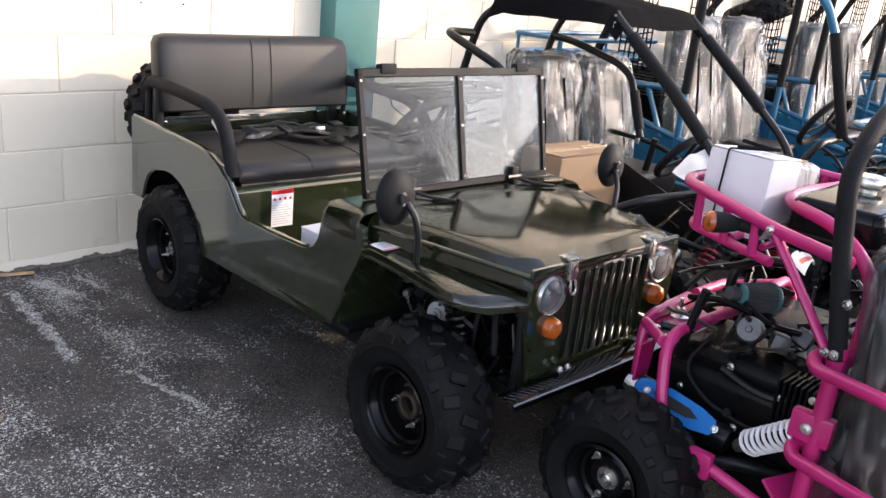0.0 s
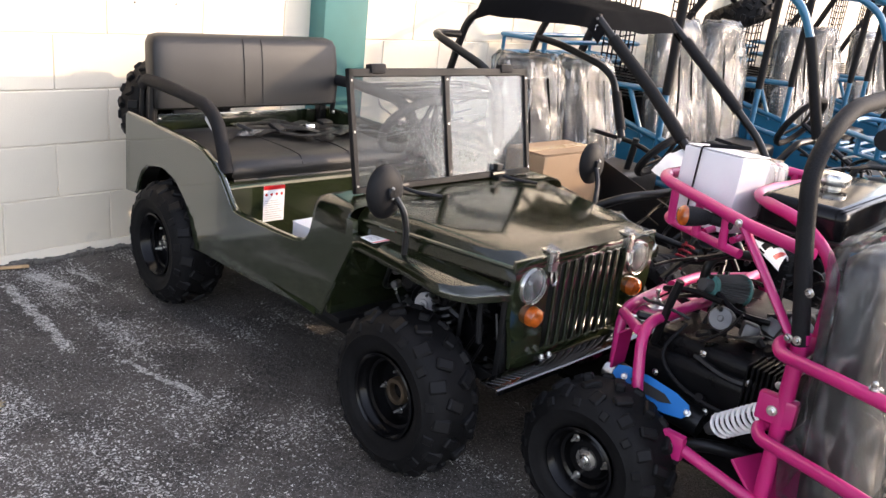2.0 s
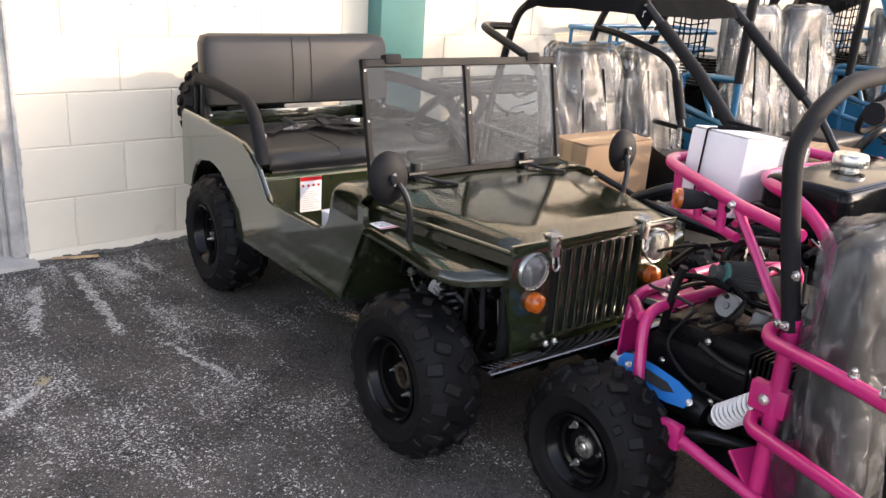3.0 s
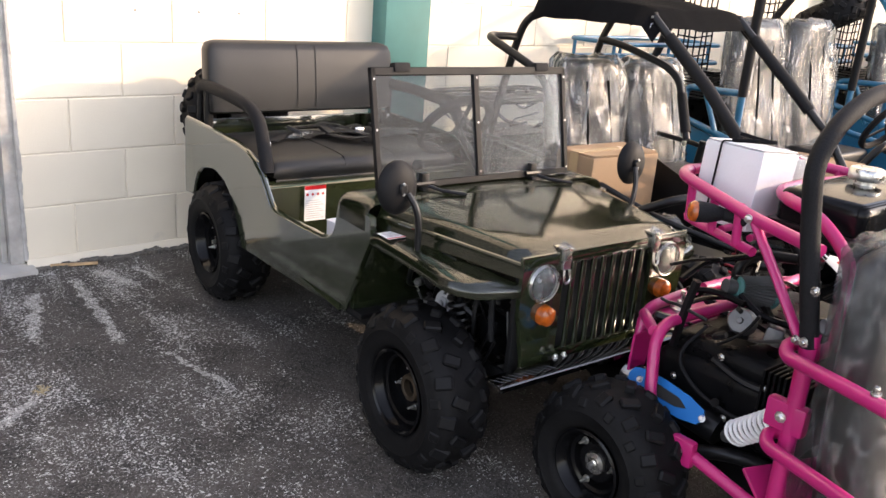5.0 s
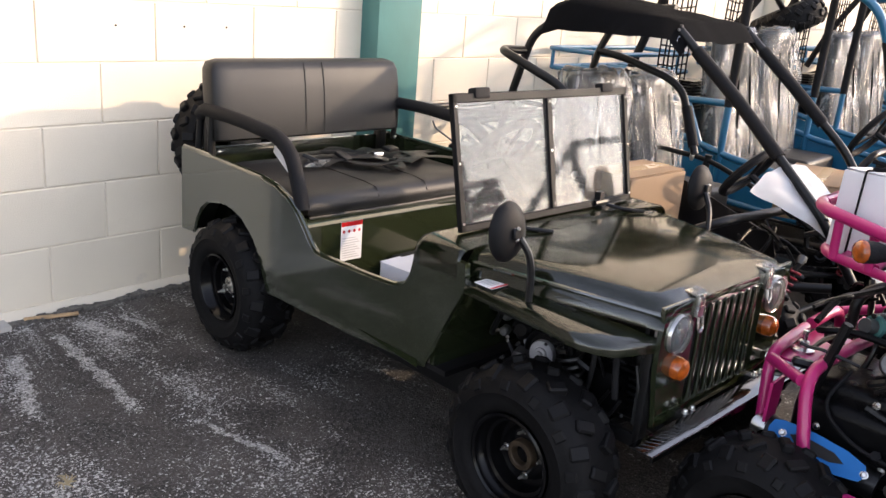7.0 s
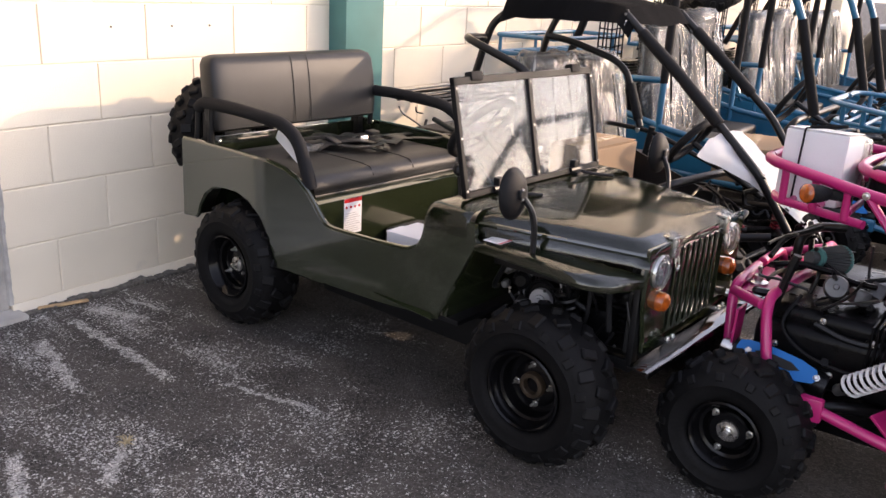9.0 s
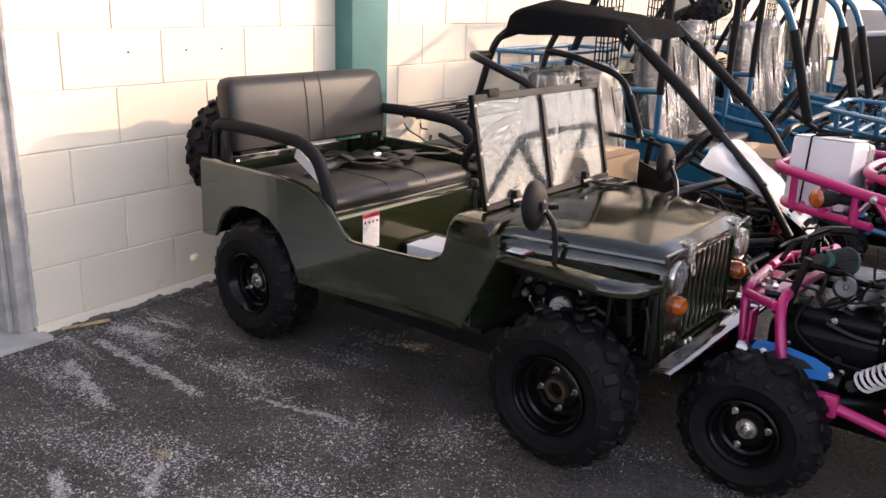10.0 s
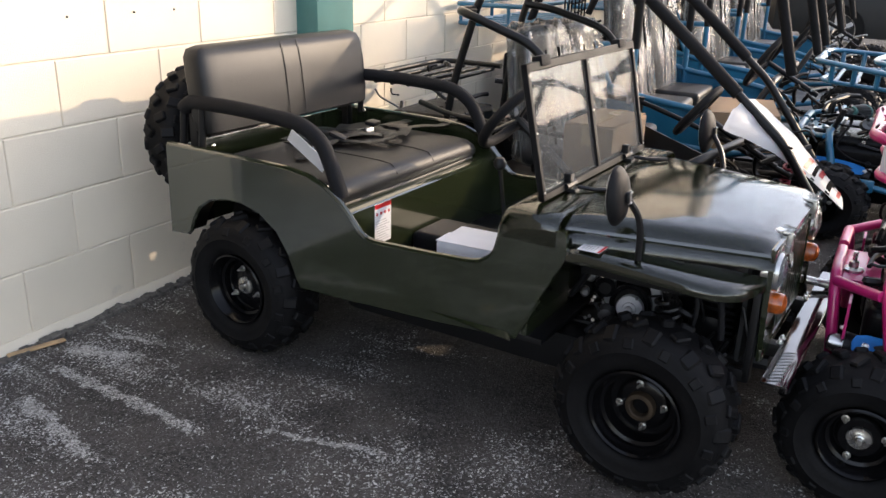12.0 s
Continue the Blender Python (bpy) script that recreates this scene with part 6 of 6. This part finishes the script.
# ---- boxes ----
def carton(name, M, sx, sy, sz, material, label, tape=True, strap=False):
    k = thing(name, M, label, "box")
    b = B()
    box(b, -sx / 2, sx / 2, -sy / 2, sy / 2, 0, sz, 0.007)
    for v in b.verts:
        v.co += 0.003 * Vector((noise.noise(v.co * 7), noise.noise(v.co * 7 + Vector((5, 0, 0))), noise.noise(v.co * 6 + Vector((0, 9, 0)))))
    part("carton", b, material, k)
    for s in (-1, 1):
        b = B()
        box(b, -sx / 2 + 0.003, sx / 2 - 0.003, 0.002 if s > 0 else -sy / 2 + 0.002, sy / 2 - 0.002 if s > 0 else -0.002, sz + 0.0015, sz + 0.004, 0.001, 1, pose(0, 0, 0, 0.6 * s, 0, 0))
        part("flap", b, material, k)
    if tape:
        b = B()
        box(b, -sx / 2 - 0.001, sx / 2 + 0.001, -0.022, 0.022, sz + 0.0045, sz + 0.006, 0)
        box(b, -sx / 2 - 0.0062, -sx / 2 - 0.005, -0.022, 0.022, sz - 0.07, sz + 0.005, 0)
        part("tape", b, TAPE, k)
    if strap:
        b = B()
        for yy in (0.03,):
            e = 0.006
            sweep(b, [(-sx / 2 - e, yy, 0.0), (-sx / 2 - e, yy, sz + e), (sx / 2 + e, yy - 0.01, sz + e), (sx / 2 + e, yy, 0.0)], 0.0025, 6, rad=0.01)
        sweep(b, [(-0.04, 0.03, sz + 0.008), (0.02, -0.05, sz + 0.02), (0.06, 0.0, sz + 0.012), (0.03, 0.06, sz + 0.02)], 0.005, 6, rad=0.03)
        part("strap", b, FABRIC, k, "black tie-down cord")
    return k


carton("cardboard_box", pose(1.598, -1.272, 0.33, 0, 0, -3), 0.36, 0.19, 0.262, CARD, "brown cardboard box standing on a crate beside the buggy")
cr = thing("crate", pose(1.60, -1.262, 0, 0, 0, -4), "black plastic crate under a cardboard box", "crate")
b = B()
box(b, -0.15, 0.15, -0.085, 0.085, 0, 0.329, 0.012)
part("body", b, GREYST, cr)
carton("white_box", pose(0.790, -2.300, 0.694, 0, 5, -5), 0.135, 0.155, 0.178, PAPER, "white cardboard box tied onto the pink rack", False, True)
parcel = thing("wrapped_parcel", pose(0.931, -2.312, 0.716, 0, 10, -5), "white card parcel in clear wrap on the pink rack", "parcel")
b = B()
box(b, -0.065, 0.065, -0.055, 0.055, 0, 0.125, 0.008, 2)
part("carton", b, PAPER, parcel)
b = B()
box(b, -0.073, 0.073, -0.063, 0.063, 0.0, 0.136, 0.02, 2)
bmesh.ops.subdivide_edges(b, edges=b.edges[:], cuts=4, use_grid_fill=True)
for v in b.verts:
    v.co += 0.012 * Vector((noise.noise(v.co * 30), noise.noise(v.co * 30 + Vector((5, 0, 0))), max(-0.3, noise.noise(v.co * 25 + Vector((0, 9, 0))))))
part("wrap", b, BAG, parcel, "crumpled clear plastic wrap", 80)
carton("cardboard_box", pose(2.62, -1.60, 0.36, 0, 0, 12), 0.46, 0.30, 0.16, CARD, "flat brown cardboard box on a buggy floor")

# bundle in clear wrap beside the carton
wb = thing("wrapped_bundle", pose(1.63, -1.56, 0, 0, 0, 20), "dark bundle in crumpled clear plastic on the asphalt", "bundle")
b = B()
box(b, -0.06, 0.06, -0.075, 0.075, 0, 0.36, 0.03, 3)
part("body", b, VINYL, wb)
b = B()
rows = []
for i in range(19):
    f = i / 18
    row = []
    for k_ in range(40):
        a = 2 * math.pi * k_ / 40
        cx, cy = math.cos(a), math.sin(a)
        d = 0.016 * noise.noise((4 * cx, 4 * cy, f * 4)) + 0.014 * (0.5 - abs(noise.noise((7 * cx, 7 * cy + 3, f * 6))))
        g_ = (1 - 0.75 * max(0, f - 0.85) / 0.15)
        row.append(((0.076 * g_ + d) * cx, (0.092 * g_ + d) * cy, 0.002 + 0.40 * f + 0.5 * d * f))
    rows.append(row)
loft(b, rows, closed=True)
part("wrap", b, BAG, wb, "crumpled clear plastic wrap", 80)

# scrap of wood at the foot of the wall
pl = thing("wood_strip", pose(-0.03, -0.055, 0.002, 0, 0, -16), "broken strip of raw wood lying by the wall", "wood")
b = B()
box(b, -0.085, 0.085, -0.010, 0.010, 0, 0.008, 0.002, 1)
for v in b.verts:
    v.co.y += 0.008 * noise.noise((v.co.x * 20, 0, 1))
part("strip", b, WOOD, pl)

# dry weed growing from a crack
weed = thing("dry_weed", pose(-0.413, -1.022, 0), "small dry straw-coloured weed in the asphalt", "weed")
rg = random.Random(3)
STRAW = mat("dry_straw", (0.42, 0.34, 0.20), 0.9, var=0.2)
for i in range(14):
    b = B()
    a = rg.uniform(0, 6.28)
    l_ = rg.uniform(0.012, 0.035)
    sweep(b, [(0, 0, 0.0), (l_ * 0.6 * math.cos(a), l_ * 0.6 * math.sin(a), 0.012), (l_ * math.cos(a + 0.3), l_ * math.sin(a + 0.3), rg.uniform(0.004, 0.014))], [0.0022, 0.0018, 0.0008], 5)
    part("blade", b, STRAW, weed)

# ---- parked black car in the distance ----
def far_car(M):
    k = thing("parked_car", M, "black car parked beyond the building, alloy wheels", "car")
    secs = []
    for x, zb, zh, w in ((-2.2, 0.45, 0.75, 0.70), (-2.1, 0.32, 0.90, 0.82), (-1.3, 0.28, 0.98, 0.90), (-0.75, 0.26, 1.0, 0.91), (0.9, 0.26, 1.02, 0.91), (1.7, 0.28, 1.02, 0.90), (2.15, 0.35, 0.95, 0.82), (2.25, 0.45, 0.8, 0.72)):
        secs.append([(x, -w, zb), (x, -w - 0.01, (zb + zh) / 2), (x, -w + 0.05, zh - 0.03), (x, -w + 0.16, zh), (x, w - 0.16, zh), (x, w - 0.05, zh - 0.03), (x, w + 0.01, (zb + zh) / 2), (x, w, zb)])
    b = B()
    loft(b, secs, closed=True)
    body = part("body", b, BLACKP, k)
    b = B()
    secs = []
    for x, z, w in ((-1.2, 0.98, 0.80), (-0.45, 1.42, 0.66), (0.2, 1.48, 0.66), (1.0, 1.42, 0.66), (1.75, 1.0, 0.78)):
        secs.append([(x, -w - 0.08, 0.95), (x, -w, z - 0.04), (x, -w + 0.1, z), (x, w - 0.1, z), (x, w, z - 0.04), (x, w + 0.08, 0.95)])
    loft(b, secs, closed=True)
    part("cabin", b, BLACKP, body)
    b = B()
    prism(b, [(-0.95, 1.02), (-0.40, 1.36), (0.95, 1.36), (1.45, 1.02)], "xz", -0.84, -0.77)
    part("window", b, GREYST, body, "dark side glass")
    for x in (-1.4, 1.35):
        for s in (-1, 1):
            b = B()
            lathe(b, [(0.22, -0.1), (0.31, -0.1), (0.33, -0.06), (0.33, 0.06), (0.31, 0.1), (0.22, 0.1)], pose(x, s * 0.83, 0.33, 90, 0, 0), 32, closed=True)
            ty = part("tyre", b, RUBBER, k)
            b = B()
            lathe(b, [(0.22, 0.09), (0.20, 0.05), (0.19, -0.06)], pose(x, s * 0.83, 0.33, 90 * (1 if s < 0 else -1), 0, 0), 24)
            for a in range(6):
                box(b, -0.024, 0.024, 0.03, 0.205, 0.07, 0.095, 0.006, 1, pose(x, s * 0.83, 0.33, 90 * (1 if s < 0 else -1), 0, 0) @ pose(0, 0, 0, 0, 0, 60 * a))
            part("alloy_rim", b, ALLOY, ty)
    return k


far_car(pose(10.95, -2.63, 0, 0, 0, -80))

# ---- blocks of the wall ----
def block_mesh(w, h, d=0.012, bev=0.003):
    b = B()
    box(b, -w / 2, w / 2, -d, 0.02, -h / 2, h / 2, bev, 1)
    bmesh.ops.recalc_face_normals(b, faces=b.faces)
    me = bpy.data.meshes.new("block")
    b.to_mesh(me)
    b.free()
    me.materials.append(BLOCK)
    return me


full = block_mesh(CL - 0.004, CH - 0.004)
rng_b = random.Random(7)
rest = B()
for row in range(TOP):
    start = 0.0 if row % 2 == 0 else CL / 2
    z = L0 + (row + 0.5) * CH
    i = 0
    x = start - CL
    while x < WALL_R:
        x0, x1 = max(x, WALL_END), min(x + CL, WALL_R)
        x += CL
        if x1 - x0 < 0.03:
            continue
        if z < 1.7 and x0 < 7.0:
            if x1 - x0 > CL - 0.01:
                me = full
            else:
                me = block_mesh(x1 - x0 - 0.004, CH - 0.004)
            ob = new("block", me)
            ob.parent = wall
            ob.location = ((x0 + x1) / 2, 0.012 + rng_b.uniform(-0.0010, 0.0010) - 0.0005, z)
        else:
            box(rest, x0 + 0.003, x1 - 0.003, -0.004, 0.02, z - CH / 2 + 0.003, z + CH / 2 - 0.003, 0)
far_blocks = part("far_blocks", rest, BLOCK, wall)
tagged(far_blocks, kind="stuff")
